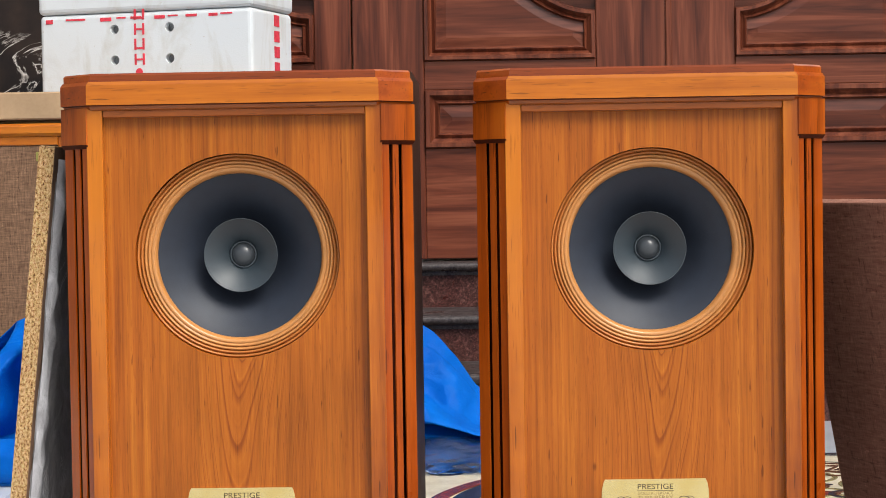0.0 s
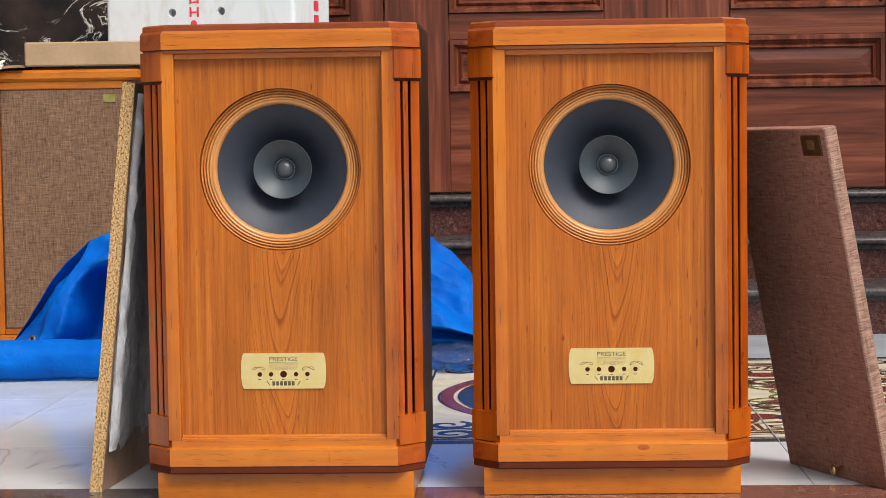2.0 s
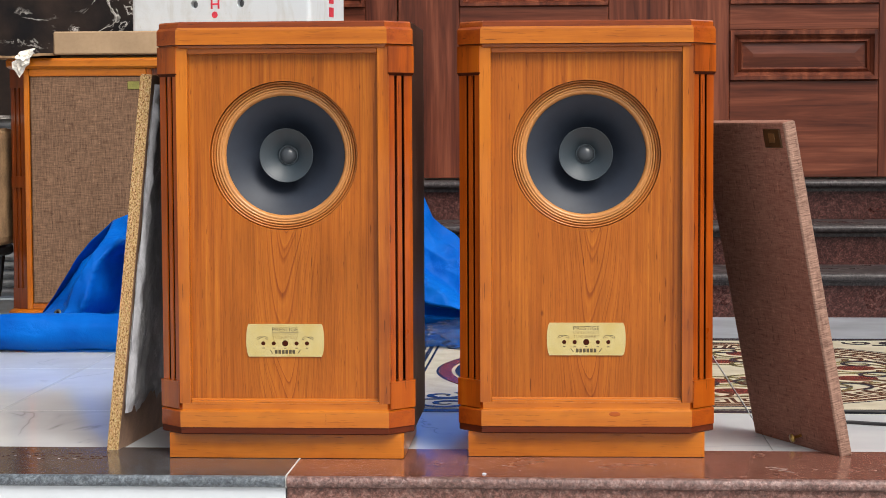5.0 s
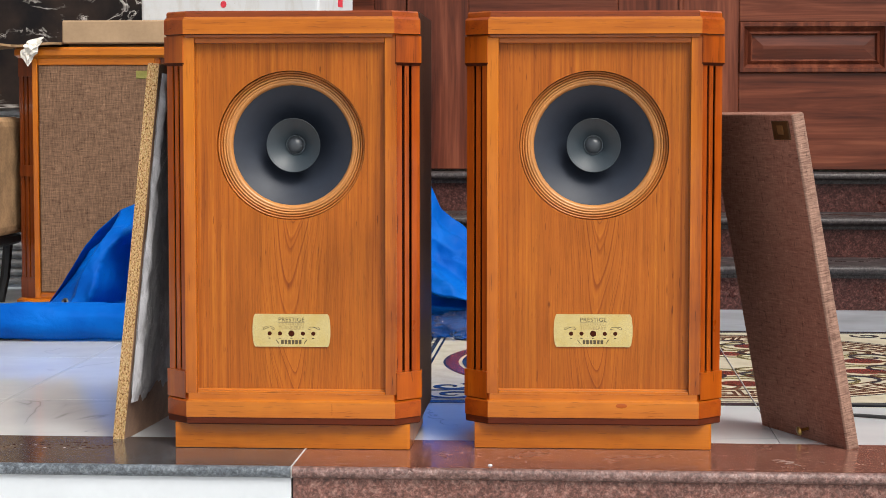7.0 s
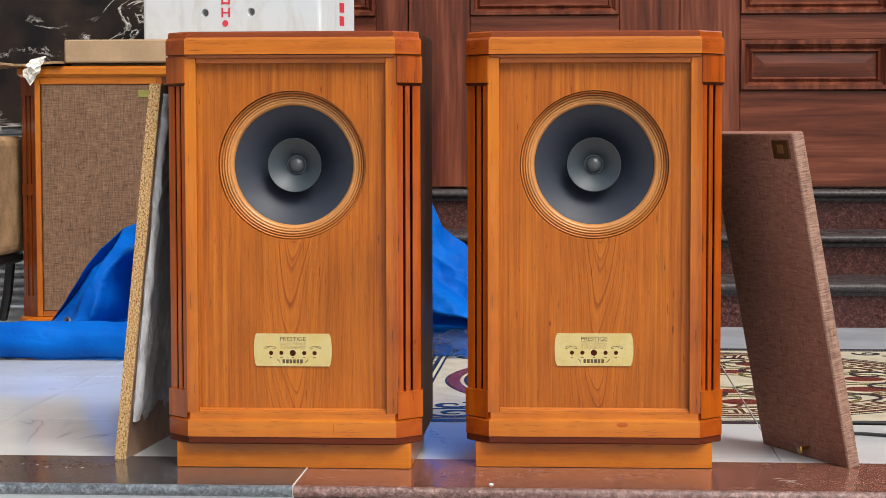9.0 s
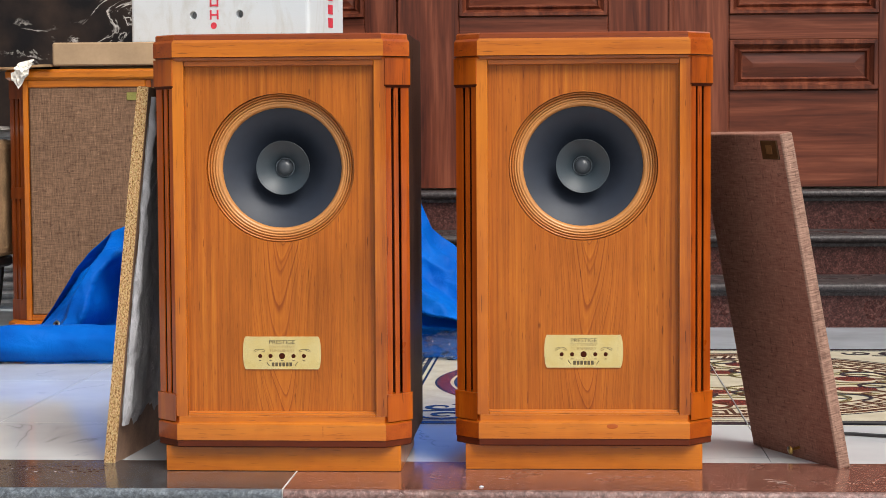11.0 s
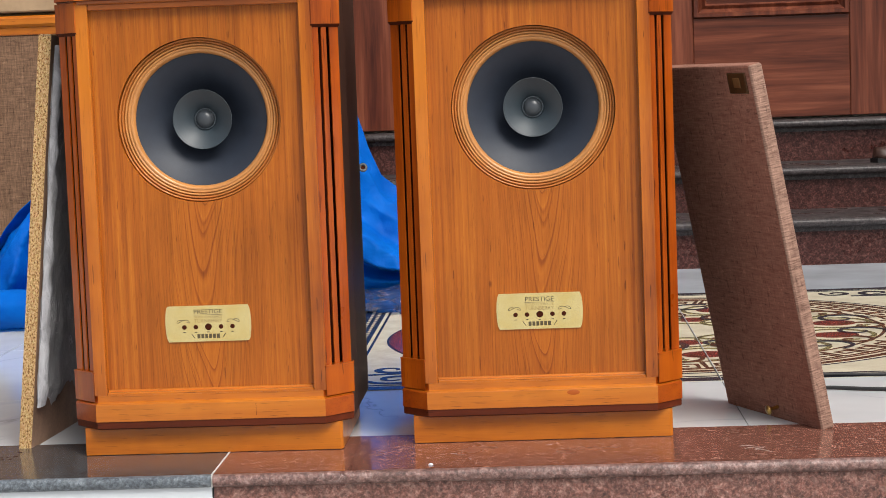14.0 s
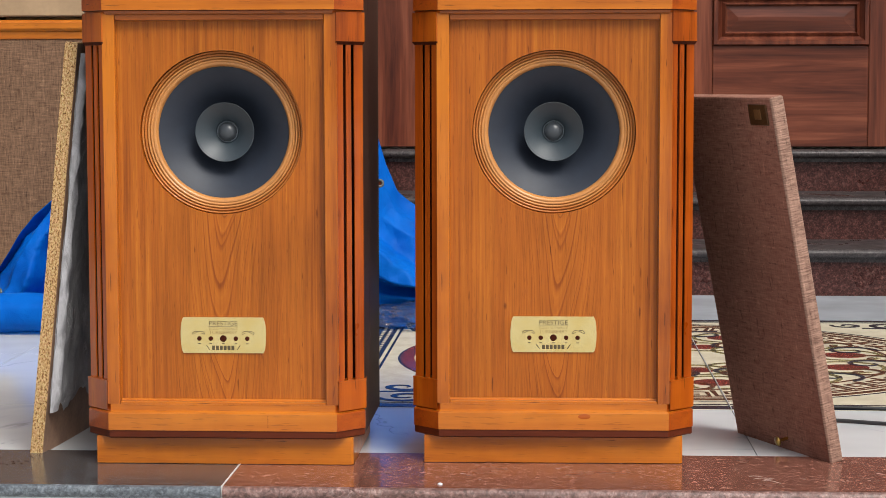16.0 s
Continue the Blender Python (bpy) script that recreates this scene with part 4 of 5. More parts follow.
# ---- tall grille speakers behind ----
def grille_speaker(x, y):
    th = thing("grille_loudspeaker", "large wooden loudspeaker with tan woven grille cloth", "loudspeaker", pose(x, y, 0), group="cloth-fronted loudspeakers by the wall")
    hw, top = 0.254, 0.805
    part("body", box(-hw + 0.004, hw - 0.004, 0.03, 0.34, 0.02, top - 0.004, 0.003), SHADED_CORNER, th)
    part("base", stack([oct_ring(hw + 0.010, -0.016, 0.03, 0.35, 0.0), oct_ring(hw + 0.010, -0.016, 0.03, 0.35, 0.020), oct_ring(hw, -0.006, 0.03, 0.35, 0.026)]), ORANGE, th)
    for s in (-1, 1):
        x0, x1 = sorted((s * 0.184, s * 0.201))
        part("stile", box(x0, x1, -0.006, 0.03, 0.026, 0.772, 0.002), ORANGE_UP, th)
        P, Q = Vector((0.201, 0.0)), Vector((hw, 0.035))
        d = (Q - P).normalized()
        n2 = Vector((d.y, -d.x))
        L = (Q - P).length

        def strip(u0, u1, out, deep):
            pts = [P + d * u0 + n2 * out, P + d * u1 + n2 * out, P + d * u1 - n2 * deep, P + d * u0 - n2 * deep]
            return [(s * p.x, p.y) for p in pts]
        for z0, z1 in ((0.026, 0.09), (0.405, 0.440), (0.715, 0.772)):
            part("corner_block", prism(strip(0, L, 0.002, 0.015), z0, z1), SHADED_CORNER, th)
        for z0, z1 in ((0.09, 0.405), (0.440, 0.715)):
            for u0, u1 in ((0, 0.3), (0.42, 0.60), (0.72, 1.0)):
                part("flute_bar", prism(strip(u0 * L, u1 * L, -0.001, 0.012), z0, z1), SHADED_CORNER, th)
            # black sheet behind the flutes in place of their inner shade
            part("slot_backing", prism(strip(0, L, -0.013, 0.015), z0, z1), SHADE_CHIP_BLACK, th)
    part("bottom_rail", box(-0.1835, 0.1835, -0.006, 0.03, 0.0265, 0.044, 0.002), ORANGE, th)
    part("top_rail", box(-0.1835, 0.1835, -0.006, 0.03, 0.749, 0.772, 0.002), ORANGE, th)
    part("cap", stack([oct_ring(hw - 0.004, -0.008, 0.03, 0.35, 0.772), oct_ring(hw + 0.006, -0.018, 0.03, 0.35, 0.780), oct_ring(hw + 0.006, -0.018, 0.03, 0.35, 0.797), oct_ring(hw, -0.012, 0.03, 0.35, top)]), ORANGE, th)
    gr = part("grille", box(-0.182, 0.182, -0.003, 0.03, 0.044, 0.749, 0.004), CLOTH_TAN, th, "tan woven grille cloth")
    part("badge", box(0.125, 0.162, -0.0055, -0.002, 0.708, 0.732, 0.001), GREEN_TAG, gr, "small olive brass badge")
    return th


GX, GY = -1.237, 2.50
gs = grille_speaker(GX, GY)
copy_thing(gs, pose(GX + 0.55, GY + 0.02, 0))

# flat pack and sheet of cardboard on top
ct = thing("cardboard_pack", "flat brown cardboard pack lying on a loudspeaker", "cardboard")
b = box(-1.33, -0.50, 2.530, 2.84, 0.8055, 0.8145, 0.002)
part("under_sheet", b, CARD, ct)
part("pack", box(-1.338, -0.48, 2.480, 2.83, 0.815, 0.886, 0.004), CARD_PALE, ct)
b = bmesh.new()
nx = 60
rows = []
for i in range(nx + 1):
    x = -2.06 + (0.72) * i / nx
    z = 0.8085 + 0.004 * math.sin(i * 0.35) + (0.012 * max(0, (-1.53 - x)) * -1)
    fr = 2.465 + 0.014 * noise.noise((x * 25, 0, 0)) + 0.006 * noise.noise((x * 90, 3, 0))
    rows.append([(x, fr, z), (x, 2.80, z), (x, 2.80, z + 0.006), (x, fr, z + 0.007)])
stack(rows, b)
tagged(mesh_object("cardboard_sheet", b, CARD), "torn brown cardboard sheet lying across the stack", "cardboard")
# torn paper hanging from the sheet
b = bmesh.new()
g = []
for i in range(9):
    row = []
    for j in range(13):
        u, v = i / 8, j / 12
        x = -1.437 + 0.050 * u + 0.015 * noise.noise((u * 3, v * 4, 1)) - 0.022 * v
        z = 0.823 - 0.062 * v * (0.6 + 0.6 * noise.noise((u * 4, 3, 3)) ** 2 + 0.5 * math.sin(u * 3)) + 0.012 * u
        y = 2.454 - 0.014 * noise.noise((u * 5, v * 6, 7)) - 0.012 * math.sin(v * 3)
        row.append(b.verts.new((x, y, z)))
    g.append(row)
for i in range(8):
    for j in range(12):
        b.faces.new((g[i][j], g[i + 1][j], g[i + 1][j + 1], g[i][j + 1]))
ob = mesh_object("torn_paper", b, PAPER)
sol = ob.modifiers.new("thick", "SOLIDIFY")
sol.thickness = 0.001
tagged(ob, "crumpled scrap of torn white paper tape on the cardboard", "paper")

# polystyrene box
FY = radians(-16)
fb = thing("foam_box", "white polystyrene box with red printed marks and holes", "box", Matrix.Translation((-0.551, 2.55, 0.8865)) @ Matrix.Rotation(FY, 4, "Z"))
W, D, H = 0.620, 0.28, 0.216
HOLES = (-0.397, -0.236), (0.090, 0.172)


def foam_body():
    """The box, its front opened by four round holes."""
    b = box(-W, 0, 0, D, 0.0, H, 0.012, seg=3)
    front = max((f for f in b.faces if f.normal.y < -0.99), key=lambda f: f.calc_area())
    x0, x1 = min(v.co.x for v in front.verts), max(v.co.x for v in front.verts)
    z0, z1 = min(v.co.z for v in front.verts), max(v.co.z for v in front.verts)
    bmesh.ops.delete(b, geom=[front], context="FACES_ONLY")
    mx, mz = sum(HOLES[0]) / 2, sum(HOLES[1]) / 2
    for hx, (a, c) in zip(HOLES[0], ((x0, mx), (mx, x1))):
        for hz, (d, e) in zip(HOLES[1], ((z0, mz), (mz, z1))):
            turn = sorted([2 * math.pi * i / 28 for i in range(28)] + [math.atan2(v - hz, u - hx) % (2 * math.pi) for u in (a, c) for v in (d, e)])
            rim, lip, deep = [], [], []
            for t in turn:
                co, si = math.cos(t), math.sin(t)
                far = min(((c if co > 0 else a) - hx) / co if abs(co) > 1e-6 else 9, ((e if si > 0 else d) - hz) / si if abs(si) > 1e-6 else 9)
                rim.append(b.verts.new((hx + far * co, 0, hz + far * si)))
                lip.append(b.verts.new((hx + 0.0128 * co, 0, hz + 0.0128 * si)))
                deep.append(b.verts.new((hx + 0.0122 * co, 0.020, hz + 0.0122 * si)))
            for i in range(len(turn)):
                k = (i + 1) % len(turn)
                b.faces.new((rim[i], rim[k], lip[k], lip[i]))
                b.faces.new((lip[i], lip[k], deep[k], deep[i]))
    bmesh.ops.remove_doubles(b, verts=b.verts[:], dist=0.0005)
    bmesh.ops.recalc_face_normals(b, faces=b.faces[:])
    return b


body = part("body", foam_body(), FOAM, fb)
lid = part("lid", box(-W - 0.004, 0.004, -0.004, D + 0.004, H + 0.001, H + 0.055, 0.014, seg=3), FOAM, fb)
for hx in HOLES[0]:
    for hz in HOLES[1]:
        o = part("vent_hole", lathe([(0.0001, 0.0195), (0.0124, 0.0195), (0.0124, 0.022)], 24), HOLE_GREY, body)
        o.location = (hx, 0, hz)
for k in range(4):
    z = 0.075 + k * 0.040
    o = bmesh.new()
    for dx in (-0.014, 0.010):
        box(-0.325 + dx, -0.319 + dx, -0.0012, 0.002, z, z + 0.030, 0.0, o)
    box(-0.339, -0.309, -0.0014, 0.002, z + (0.002 if k % 2 else 0.012), z + (0.007 if k % 2 else 0.017), 0.0, o)
    part("printed_mark", o, RED_PRINT, body)
o = part("printed_mark", lathe([(0.0001, -0.0012), (0.010, -0.0012), (0.011, 0.001)], 20), RED_PRINT, body)
o.location = (-0.326, 0, 0.056)
for k in range(11):
    x = -0.60 + k * 0.052 + 0.010 * math.sin(k * 2.3)
    wide = 0.020 + 0.014 * abs(math.sin(k * 1.7))
    part("printed_mark", box(x, x + wide, -0.0014, 0.002, H - 0.023 + 0.007 * abs(math.sin(k * 1.1)), H - 0.012), RED_PRINT, body)
for k in range(4):
    z = 0.05 + k * 0.042
    part("printed_mark", box(-0.002, 0.0014, 0.150, 0.185, z, z + 0.030), RED_PRINT, body)

# cardboard carton on a dark stool at the far end
cb = thing("cardboard_box", "worn brown cardboard carton with stitched torn flap", "box")
part("carton", box(-2.08, -1.515, 2.30, 2.70, 0.22, 0.590, 0.03, seg=3), CARD_DARK, cb)
for k in range(7):
    z = 0.255 + 0.032 * k
    part("crease", tube([(-2.05, 2.298, z - 0.03), (-1.75, 2.297, z - 0.006), (-1.65, 2.295, z), (-1.53, 2.298, z + 0.03)], 0.0025, 5), CARD_PALE, cb)
for k in range(8):
    x = -1.70 + 0.021 * k
    part("stitch", tube([(x, 2.296, 0.425 + 0.006 * k), (x + 0.008, 2.291, 0.445 + 0.006 * k), (x + 0.006, 2.296, 0.405 + 0.006 * k)], 0.003, 5), CARD_PALE, cb)
part("tape", box(-1.575, -1.555, 2.2975, 2.301, 0.43, 0.56), GREEN_TAG, cb, "yellowed strip of tape")
pr = thing("paper_roll", "pale cardboard roll lying on a worn carton", "roll", pose(-1.60, 2.315, 0.611))
part("tube", lathe([(0.015, 0.0), (0.0205, 0.0), (0.0205, 0.30), (0.015, 0.30)], 28, close=True), PAPER, pr, smooth=False)
part("core", lathe([(0.0001, 0.004), (0.0149, 0.004), (0.0149, 0.02)], 28), CARD_PALE, pr)
stl = thing("stool", "black metal stool under a cardboard carton", "stool")
part("seat", box(-2.08, -1.54, 2.31, 2.71, 0.185, 0.22, 0.008), BLACK, stl)
for x in (-2.03, -1.57):
    for y in (2.35, 2.66):
        part("leg", tube([(x, y, 0.19), (x - 0.012 if x > -1.8 else x + 0.012, y, 0.08), (x - 0.03 if x > -1.8 else x + 0.03, y, 0.0)], 0.016, 8), BLACK, stl)


# ---- blue tarpaulin ----
def fold(p, f, amp, a):
    """Sharp-edged creases: ridged noise in a skewed plane."""
    return amp * (1 - 2 * abs(noise.noise((p.x * f + a, p.y * f * 0.8 - a, p.z * f * 0.9 + 2 * a))))


def crest(x):
    """Height of the heap along its length."""
    pts = ((-1.34, 0.0), (-1.275, 0.03), (-1.207, 0.125), (-1.137, 0.229), (-1.106, 0.267), (-1.046, 0.327), (-0.992, 0.346), (-0.8, 0.40), (-0.6, 0.43), (-0.40, 0.48), (-0.21, 0.56), (-0.189, 0.495), (-0.163, 0.411), (-0.132, 0.337), (-0.104, 0.313), (-0.07, 0.291), (-0.02, 0.234), (0.023, 0.169), (0.12, 0.11), (0.25, 0.05), (0.32, 0.0))
    for (xa, za), (xb, zb) in zip(pts, pts[1:]):
        if xa <= x <= xb:
            t = (x - xa) / (xb - xa)
            return za + (zb - za) * t
    return 0.0


b = bmesh.new()
nx, ns = 220, 96
g = []
for i in range(nx + 1):
    x = -1.34 + 1.66 * i / nx
    h = crest(x)
    row = []
    for j in range(ns + 1):
        s = j / ns
        # front edge on the floor, up a folded front, over the crest, down the back
        left = max(0.0, min(1.0, (-0.55 - x) / 0.2))
        if s < 0.12:
            y, z = 1.77 + 0.35 * s, 0.004 + 0.25 * s * min(1, h * 4)
        elif s < 0.7:
            q = (s - 0.12) / 0.58
            y = 1.812 + 0.14 * q
            # one end: a jutting fold over a dark hollow, and a slanting flap that turns away at its outer edge
            edge = -1.115 + 0.125 * q + 0.012 * math.sin(q * 9)
            inside = max(0.0, min(1.0, (x - edge) / 0.05))
            under = max(0.0, min(1.0, (0.70 - q) / 0.10))
            hollow = 0.27 * inside * under - 0.075 * inside * max(0, 1 - abs(q - 0.75) / 0.07)
            turned = 0.10 * max(0.0, min(1.0, (edge - 0.055 - x) / 0.035))
            y += left * (hollow + turned + 0.10 * max(0, q - 0.75))
            # the other end: a smooth slope over a bulge with an undercut, and a low lobe on the floor
            rim = 0.44 - 0.9 * max(0, x + 0.14) + 0.02 * math.sin(x * 40)
            bulge = 0.11 * max(0, min(1, (rim - q) / 0.05)) * max(0, min(1, (q - 0.17) / 0.05)) + 0.045 * max(0, 1 - abs(q - 0.08) / 0.07)
            y -= (1 - left) * bulge
            z = (0.05 + (h - 0.05) * q) if h > 0.05 else h * (0.3 + 0.7 * q)
        else:
            q = (s - 0.7) / 0.3
            y, z = 1.952 + 0.32 * q + 0.03 * left * max(0, 1 - q * 3), h * (1 - q ** 1.5)
        p = Vector((x, y, z))
        env = min(1, h * 5) * math.sin(min(1, s * 1.25) * math.pi) ** 0.5 if 0 < s < 0.8 else 0.05
        k = fold(p, 3.1, 0.026, 1.3) + fold(p, 7.5, 0.022, 4.1) + fold(p, 15.0, 0.011, 8.2) + fold(p, 31.0, 0.003, 3.3)
        p.y -= env * k
        p.z = max(0.004, p.z + 0.25 * env * k * (1 if s < 0.6 else 0.3))
        row.append(b.verts.new(p))
    g.append(row)
for i in range(nx):
    for j in range(ns):
        b.faces.new((g[i][j], g[i + 1][j], g[i + 1][j + 1], g[i][j + 1]))
bmesh.ops.recalc_face_normals(b, faces=b.faces[:])
tp = thing("tarpaulin", "crumpled bright blue plastic tarpaulin heaped on the floor", "tarpaulin")
part("crumpled_sheet", b, TARP, tp, smooth=True)
pts = [(-2.2 + 1.45 * i / 60, 1.630 + 0.012 * noise.noise((i * 0.11, 0, 0)), 0.049 + 0.003 * noise.noise((i * 0.2, 5, 0))) for i in range(61)]
b = tube(pts, lambda t: 0.050 * (1 + 0.10 * noise.noise((t * 9, 1, 1))), 28)
for v in b.verts:
    k = 0.006 * noise.noise((v.co.x * 6, v.co.y * 30, v.co.z * 30)) + 0.003 * noise.noise((v.co.x * 25, v.co.y * 40, v.co.z * 50))
    v.co += Vector((0, -k, k))
    v.co.z = max(v.co.z, 0.001)
part("rolled_edge", b, TARP, tp, smooth=True)


def grommet(x, y, z, rx, rz):
    o = part("grommet", lathe([(0.005, 0.0), (0.0065, -0.003), (0.010, -0.003), (0.012, 0.0)], 20), EYELET, tp, "dull metal eyelet", smooth=True)
    part("eyelet_hole", lathe([(0.0001, 0.0005), (0.0052, 0.0005), (0.0054, 0.003)], 16), SHADE_CHIP_BLACK, o)
    o.matrix_world = pose(x, y, z, rx, 0, rz)


grommet(-0.172, 1.852, 0.363, -15, 8)
grommet(-1.154, 1.79, 0.084, -20, -25)

# clear plastic bag
b = bmesh.new()
bmesh.ops.create_icosphere(b, subdivisions=4, radius=1)
for v in b.verts:
    n1 = noise.fractal(v.co * 2.2, 0.7, 2.1, 5)
    v.co = Vector((v.co.x * 0.15, v.co.y * 0.075, v.co.z * 0.04)) * (1 + 0.45 * n1)
    v.co.z = max(v.co.z + 0.030, 0.001)
ob = mesh_object("plastic_bag", b, BAG)
ob.location = (-0.02, 1.765, 0)
tagged(ob, "crumpled clear plastic bag beside the tarpaulin", "bag")

# shoe on the step
b = bmesh.new()
rings = []
for t in [i / 14 for i in range(15)]:
    y = 0.26 * t
    w = 0.040 * (0.55 + 0.9 * math.sin(math.pi * (0.15 + 0.75 * t)) * 0.6)
    h = 0.035 + 0.045 * t ** 1.5
    if t in (0, 1):
        w *= 0.6
    rings.append([(w * math.cos(a) * (0.9 if math.sin(a) > 0 else 1), y, 0.012 + max(0, h * math.sin(a))) for a in [2 * math.pi * k / 16 for k in range(16)]])
stack(rings, b)
sh = thing("shoe", "brown leather shoe standing on the granite step", "shoe", pose(1.325, 2.98, 0.268, 0, 0, -70))
part("upper", b, LEATHER, sh, smooth=True)
b = bmesh.new()
stack([[(0.046 * math.sin(math.pi * (0.08 + 0.84 * t)) ** 0.5 * s_, 0.26 * t - 0.004, z) for t in [i / 12 for i in range(13)] for s_ in (1,)] + [(-0.046 * math.sin(math.pi * (0.08 + 0.84 * t)) ** 0.5, 0.26 * t - 0.004, z) for t in [i / 12 for i in range(12, -1, -1)]] for z in (0.0, 0.014)], b)
part("sole", b, RUBBER, sh)

# cables on the floor
for k, yy in enumerate((0.56, 0.41)):
    pts = [(0.70 + 0.05 * i, yy + 0.03 * math.sin(i * 0.5 + k) + 0.02 * noise.noise((i * 0.4, k, 0)), 0.002) for i in range(34)]
    tagged(mesh_object("cable", tube(pts, 0.0035, 8), RUBBER, True), "black rubber cable lying on the tiles", "cable")
# pale chip on the ledge
b = bmesh.new()
bmesh.ops.create_icosphere(b, subdivisions=2, radius=0.004)
for v in b.verts:
    v.co.z = max(0, v.co.z * 0.6 + 0.0005)
ob = mesh_object("pebble", b, FOAM, True)
ob.location = (0.095, -0.143, 0.0)
tagged(ob, "tiny white crumb lying on the granite ledge", "crumb")

# ---- inlaid floor panel ----
PX0, PX1, PY0, PY1 = -0.17, 1.39, 0.575, 1.970
ZT = 0.0012
CX, CY, KX, KY = 0.555, 1.272, 1.0, 0.955


def inlay(bm, mat, name="inlay"):
    return part(name, bm, mat, floor)


def ring(r0, r1, z, n=110):
    """A flat oval band round the middle of the panel."""
    return stack([[(CX + KX * r * math.cos(2 * math.pi * i / n), CY + KY * r * math.sin(2 * math.pi * i / n), h) for i in range(n)] for r, h in ((r0, 0.0), (r0, z), (r1, z), (r1, 0.0))], cap=False)


def scroll(cx, cy, r, turn, a0, w, bm, hand=1):
    """A spiral strip, thick in the middle."""
    pts = []
    for i in range(30):
        t = i / 29
        a = radians(a0 + hand * turn * t)
        rr = r * (1 - 0.82 * t)
        pts.append((cx + rr * math.cos(a), cy + rr * math.sin(a)))
    return ribbon(pts, lambda t: w * (0.45 + 0.75 * math.sin(math.pi * min(1, t + 0.15))), 0.0, ZT + 0.0002, bm)


def raised(bm, dz):
    for v in bm.verts:
        v.co.z += dz
    return bm


inlay(box(PX0 + 0.001, PX1 - 0.001, PY0 + 0.001, PY1 - 0.001, -0.003, 0.0004), CREAM, "inlay_field")
b = bmesh.new()
for y0, y1 in ((PY0 + 0.002, PY0 + 0.040), (PY1 - 0.034, PY1 - 0.002)):
    box(PX0 + 0.002, PX1 - 0.002, y0, y1, 0.0, ZT, 0, b)
for x0, x1 in ((PX0 + 0.002, PX0 + 0.052), (PX1 - 0.052, PX1 - 0.002)):
    box(x0, x1, PY0 + 0.041, PY1 - 0.035, 0.0, ZT, 0, b)
inlay(b, NAVY, "inlay_border")
b = bmesh.new()
box(PX0 + 0.060, PX1 - 0.060, PY0 + 0.052, PY0 + 0.058, 0.0, ZT, 0, b)
box(PX0 + 0.060, PX1 - 0.060, PY1 - 0.052, PY1 - 0.046, 0.0, ZT, 0, b)
box(PX0 + 0.060, PX0 + 0.066, PY0 + 0.059, PY1 - 0.053, 0.0, ZT, 0, b)
box(PX1 - 0.066, PX1 - 0.060, PY0 + 0.059, PY1 - 0.053, 0.0, ZT, 0, b)
inlay(b, NAVY, "inlay_line")
# pale beads in the dark border
b = bmesh.new()
for k in range(40):
    for x in (PX0 + 0.018, PX0 + 0.034):
        y = PY0 + 0.06 + k * 0.032
        box(x, x + 0.007, y, y + 0.012, 0.0, ZT + 0.0006, 0, b)
inlay(b, CREAM, "inlay_bead")

# scrolled ornaments in the four corners
b = bmesh.new()
for sx, x in ((1, PX0 + 0.075), (-1, PX1 - 0.075)):
    for sy, y in ((1, PY0 + 0.066), (-1, PY1 - 0.060)):
        scroll(x + sx * 0.075, y + sy * 0.060, 0.058, 480, 200, 0.017, b, sx * sy)
        scroll(x + sx * 0.190, y + sy * 0.050, 0.050, 470, -20, 0.016, b, -sx * sy)
        scroll(x + sx * 0.060, y + sy * 0.180, 0.050, 450, 60, 0.015, b, -sx * sy)
        scroll(x + sx * 0.290, y + sy * 0.045, 0.040, 430, 160, 0.013, b, sx * sy)
        ribbon([(x + sx * 0.01, y + sy * 0.118), (x + sx * 0.09, y + sy * 0.128), (x + sx * 0.17, y + sy * 0.105), (x + sx * 0.26, y + sy * 0.100)], 0.015, 0.0, ZT, b)
        ribbon([(x + sx * 0.125, y + sy * 0.008), (x + sx * 0.135, y + sy * 0.050), (x + sx * 0.128, y + sy * 0.095)], 0.013, 0.0, ZT, b)
inlay(b, NAVY, "inlay_scroll")

# the round medallion: red band, key band, petals and scrolls
R0 = 0.628
inlay(ring(R0 - 0.030, R0 - 0.012, ZT), BROWN_IN, "inlay_ring")
inlay(ribbon(arc(CX, CY, R0 - 0.016, 140, 220, 40), 0.030, 0.0, ZT + 0.0010), MAROON, "inlay_arc")
inlay(ribbon(arc(CX, CY, R0 - 0.066, 140, 220, 40), 0.052, 0.0, ZT + 0.0010), NAVY, "inlay_arc")
inlay(ring(R0, R0 + 0.006, ZT), NAVY, "inlay_ring")
inlay(ring(R0 - 0.052, R0 - 0.044, ZT), BROWN_IN, "inlay_ring")
inlay(ring(R0 - 0.152, R0 - 0.144, ZT), BROWN_IN, "inlay_ring")
b = bmesh.new()
NKEY = 46
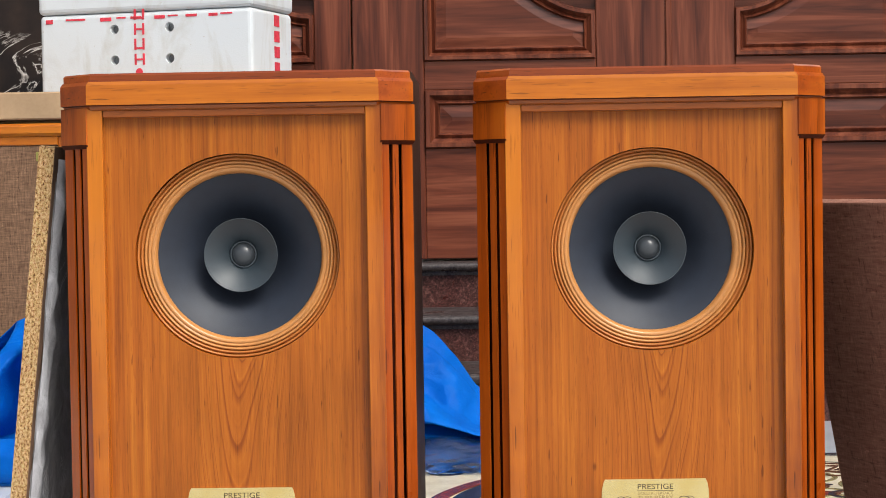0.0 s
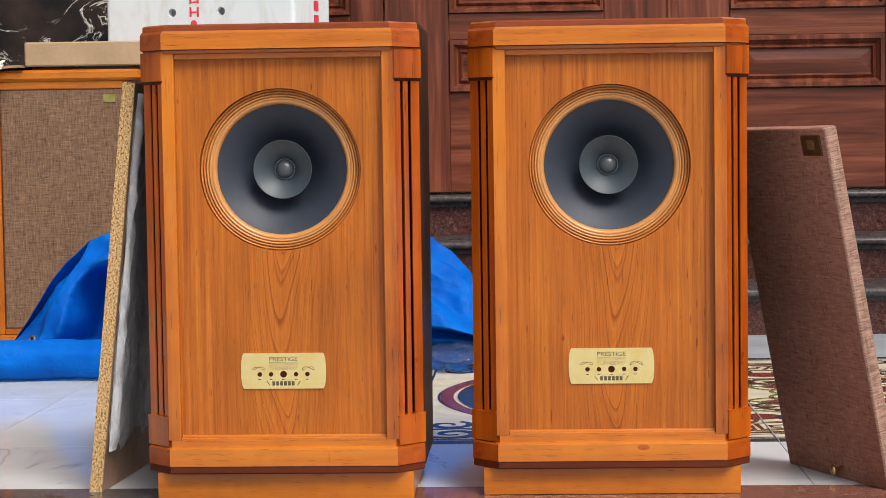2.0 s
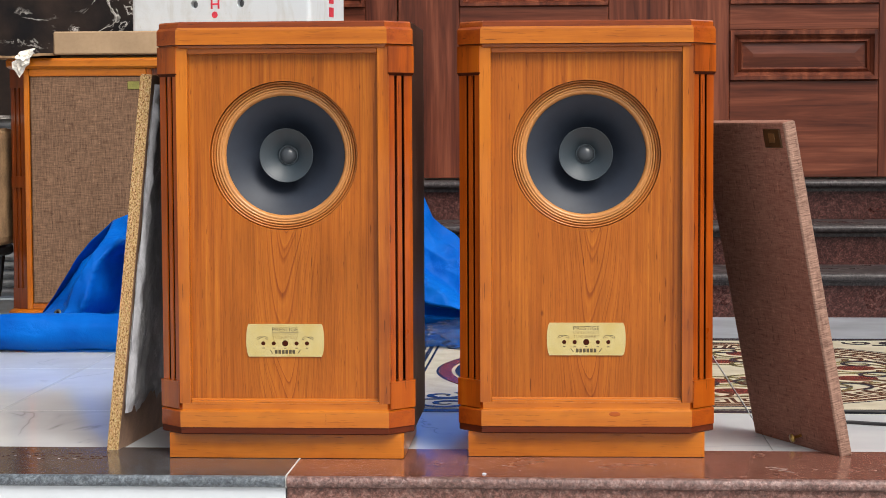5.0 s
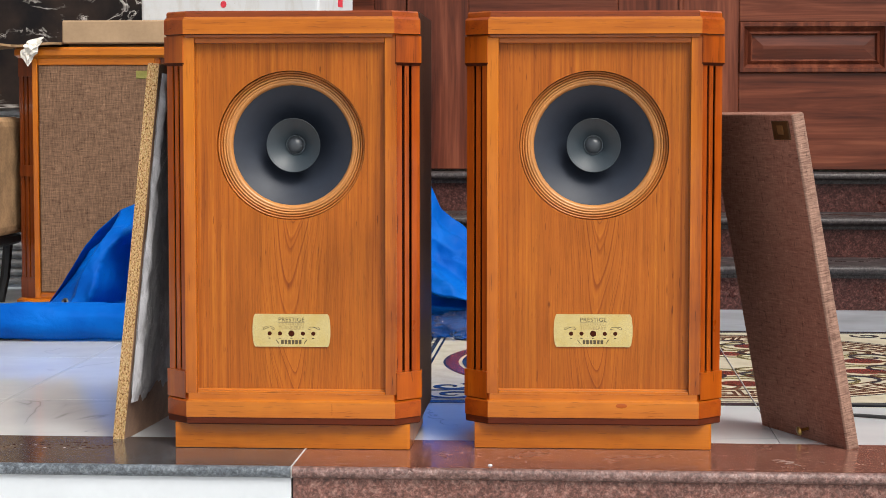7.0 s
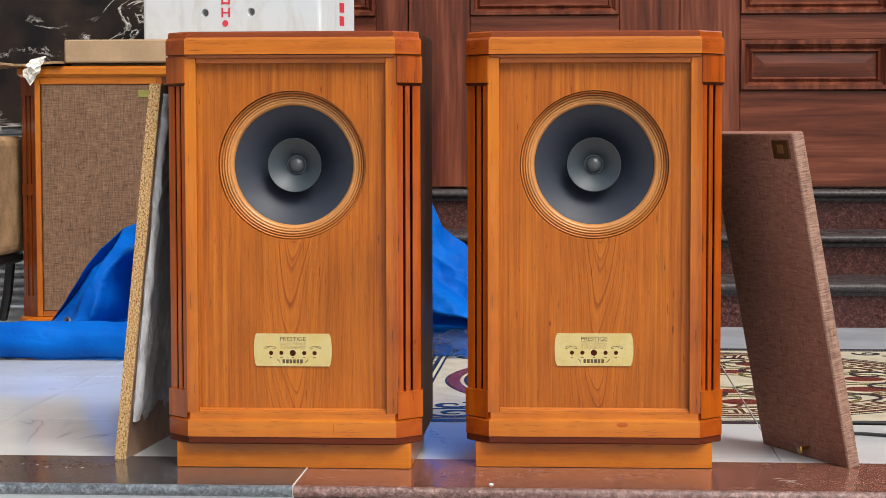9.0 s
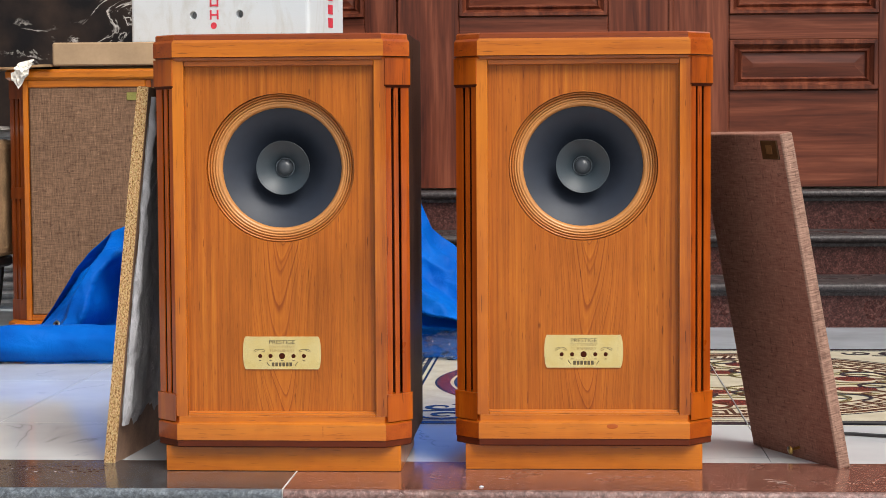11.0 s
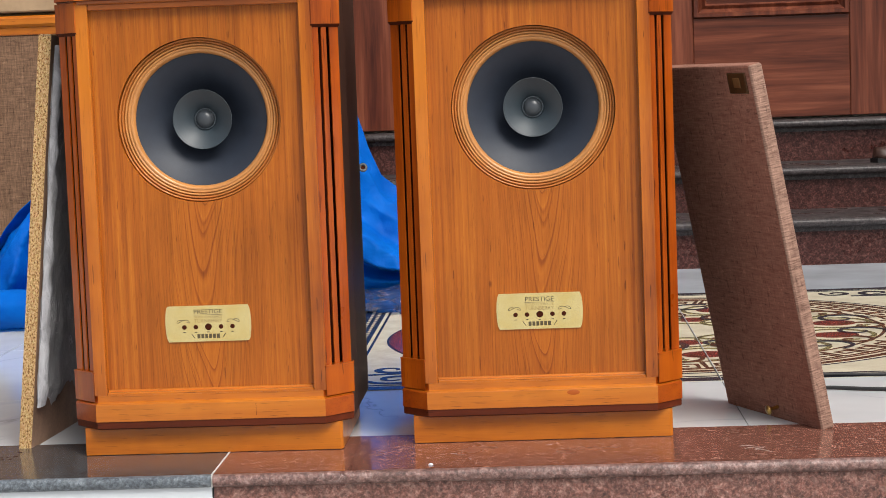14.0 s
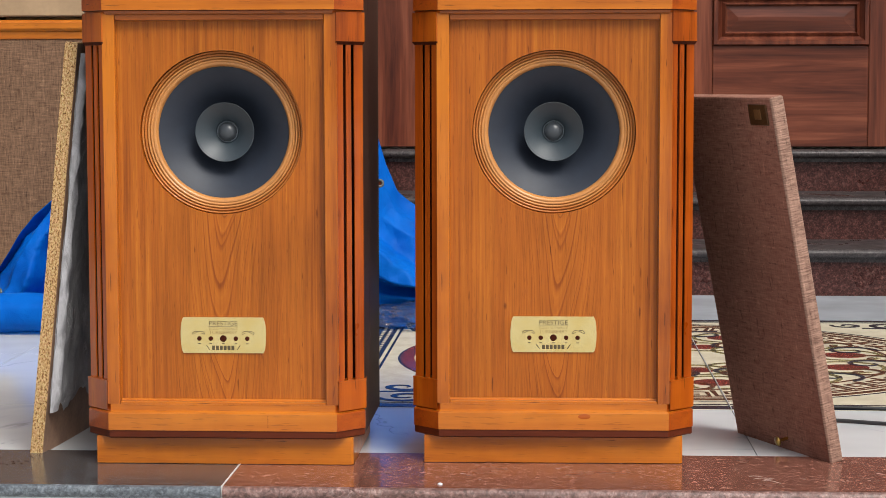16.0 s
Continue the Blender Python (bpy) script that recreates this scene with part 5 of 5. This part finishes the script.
for k in range(NKEY):
    def q(f, r):
        a = radians(360 / NKEY * (k + f))
        return (CX + KX * r * math.cos(a), CY + KY * r * math.sin(a))
    r0, r1 = R0 - 0.134, R0 - 0.062
    ribbon([q(0.05, r0), q(0.05, r1), q(0.85, r1), q(0.85, r0 + 0.020), q(0.38, r0 + 0.020), q(0.38, r1 - 0.024), q(0.62, r1 - 0.024)], 0.011, 0.0, ZT, b)
inlay(b, BROWN_IN, "inlay_key")
b, c, d2, e = bmesh.new(), bmesh.new(), bmesh.new(), bmesh.new()
for k in range(12):
    a = radians(30 * k + 8)
    for r, f in ((0.385, 0.072), (0.20, 0.060)):
        px, py = CX + KX * r * math.cos(a), CY + KY * r * math.sin(a)
        prism([(px + 0.70 * f * math.cos(radians(t)), py + f * 0.58 * math.sin(radians(t))) for t in range(0, 360, 20)], 0.0, ZT, b)
        ribbon(arc(px, py, f * 1.15, 30 * k, 30 * k + 330, 22), 0.012, 0.0, ZT + 0.0003, d2)
        scroll(px + 0.075 * math.cos(a + 1.1), py + 0.075 * math.sin(a + 1.1), 0.066, 420, 30 * k, 0.010, c)
        scroll(px + 0.085 * math.cos(a - 0.9), py + 0.085 * math.sin(a - 0.9), 0.055, 400, 30 * k + 150, 0.009, e, -1)
inlay(b, MAROON, "inlay_petal")
inlay(raised(c, 0.0008), NAVY, "inlay_scroll")
inlay(d2, OLIVE, "inlay_ring")
inlay(raised(e, 0.0014), BROWN_IN, "inlay_scroll")
# the joint between the tiles crosses the inlay
inlay(box(0.6092, 0.6108, PY0 + 0.002, PY1 - 0.002, 0.0, 0.0032), GROUT, "tile_joint")

# ---- floor tiles ----
S = 0.78
xs = [-4.07 + S * k for k in range(11)]
ys = [-0.05, 0.575, 1.270, 1.970, 2.575]
for y0, y1 in zip(ys, ys[1:]):
    for x0 in xs:
        x1 = x0 + S
        if x0 >= PX0 - 0.01 and x1 <= PX1 + 0.01 and y0 >= PY0 - 0.01 and y1 <= PY1 + 0.01:
            continue
        ob = part("tile", box(max(x0, -4.0) + 0.001, min(x1, 4.0) - 0.001, y0 + 0.001, y1 - 0.001, -0.006, 0.0), TILE_GREY if y0 > 1.9 and x0 > -0.2 else TILE, floor)
ob = part("tile", box(-4.0, -1.0, 2.577, 3.20, -0.006, 0.0), TILE, floor)
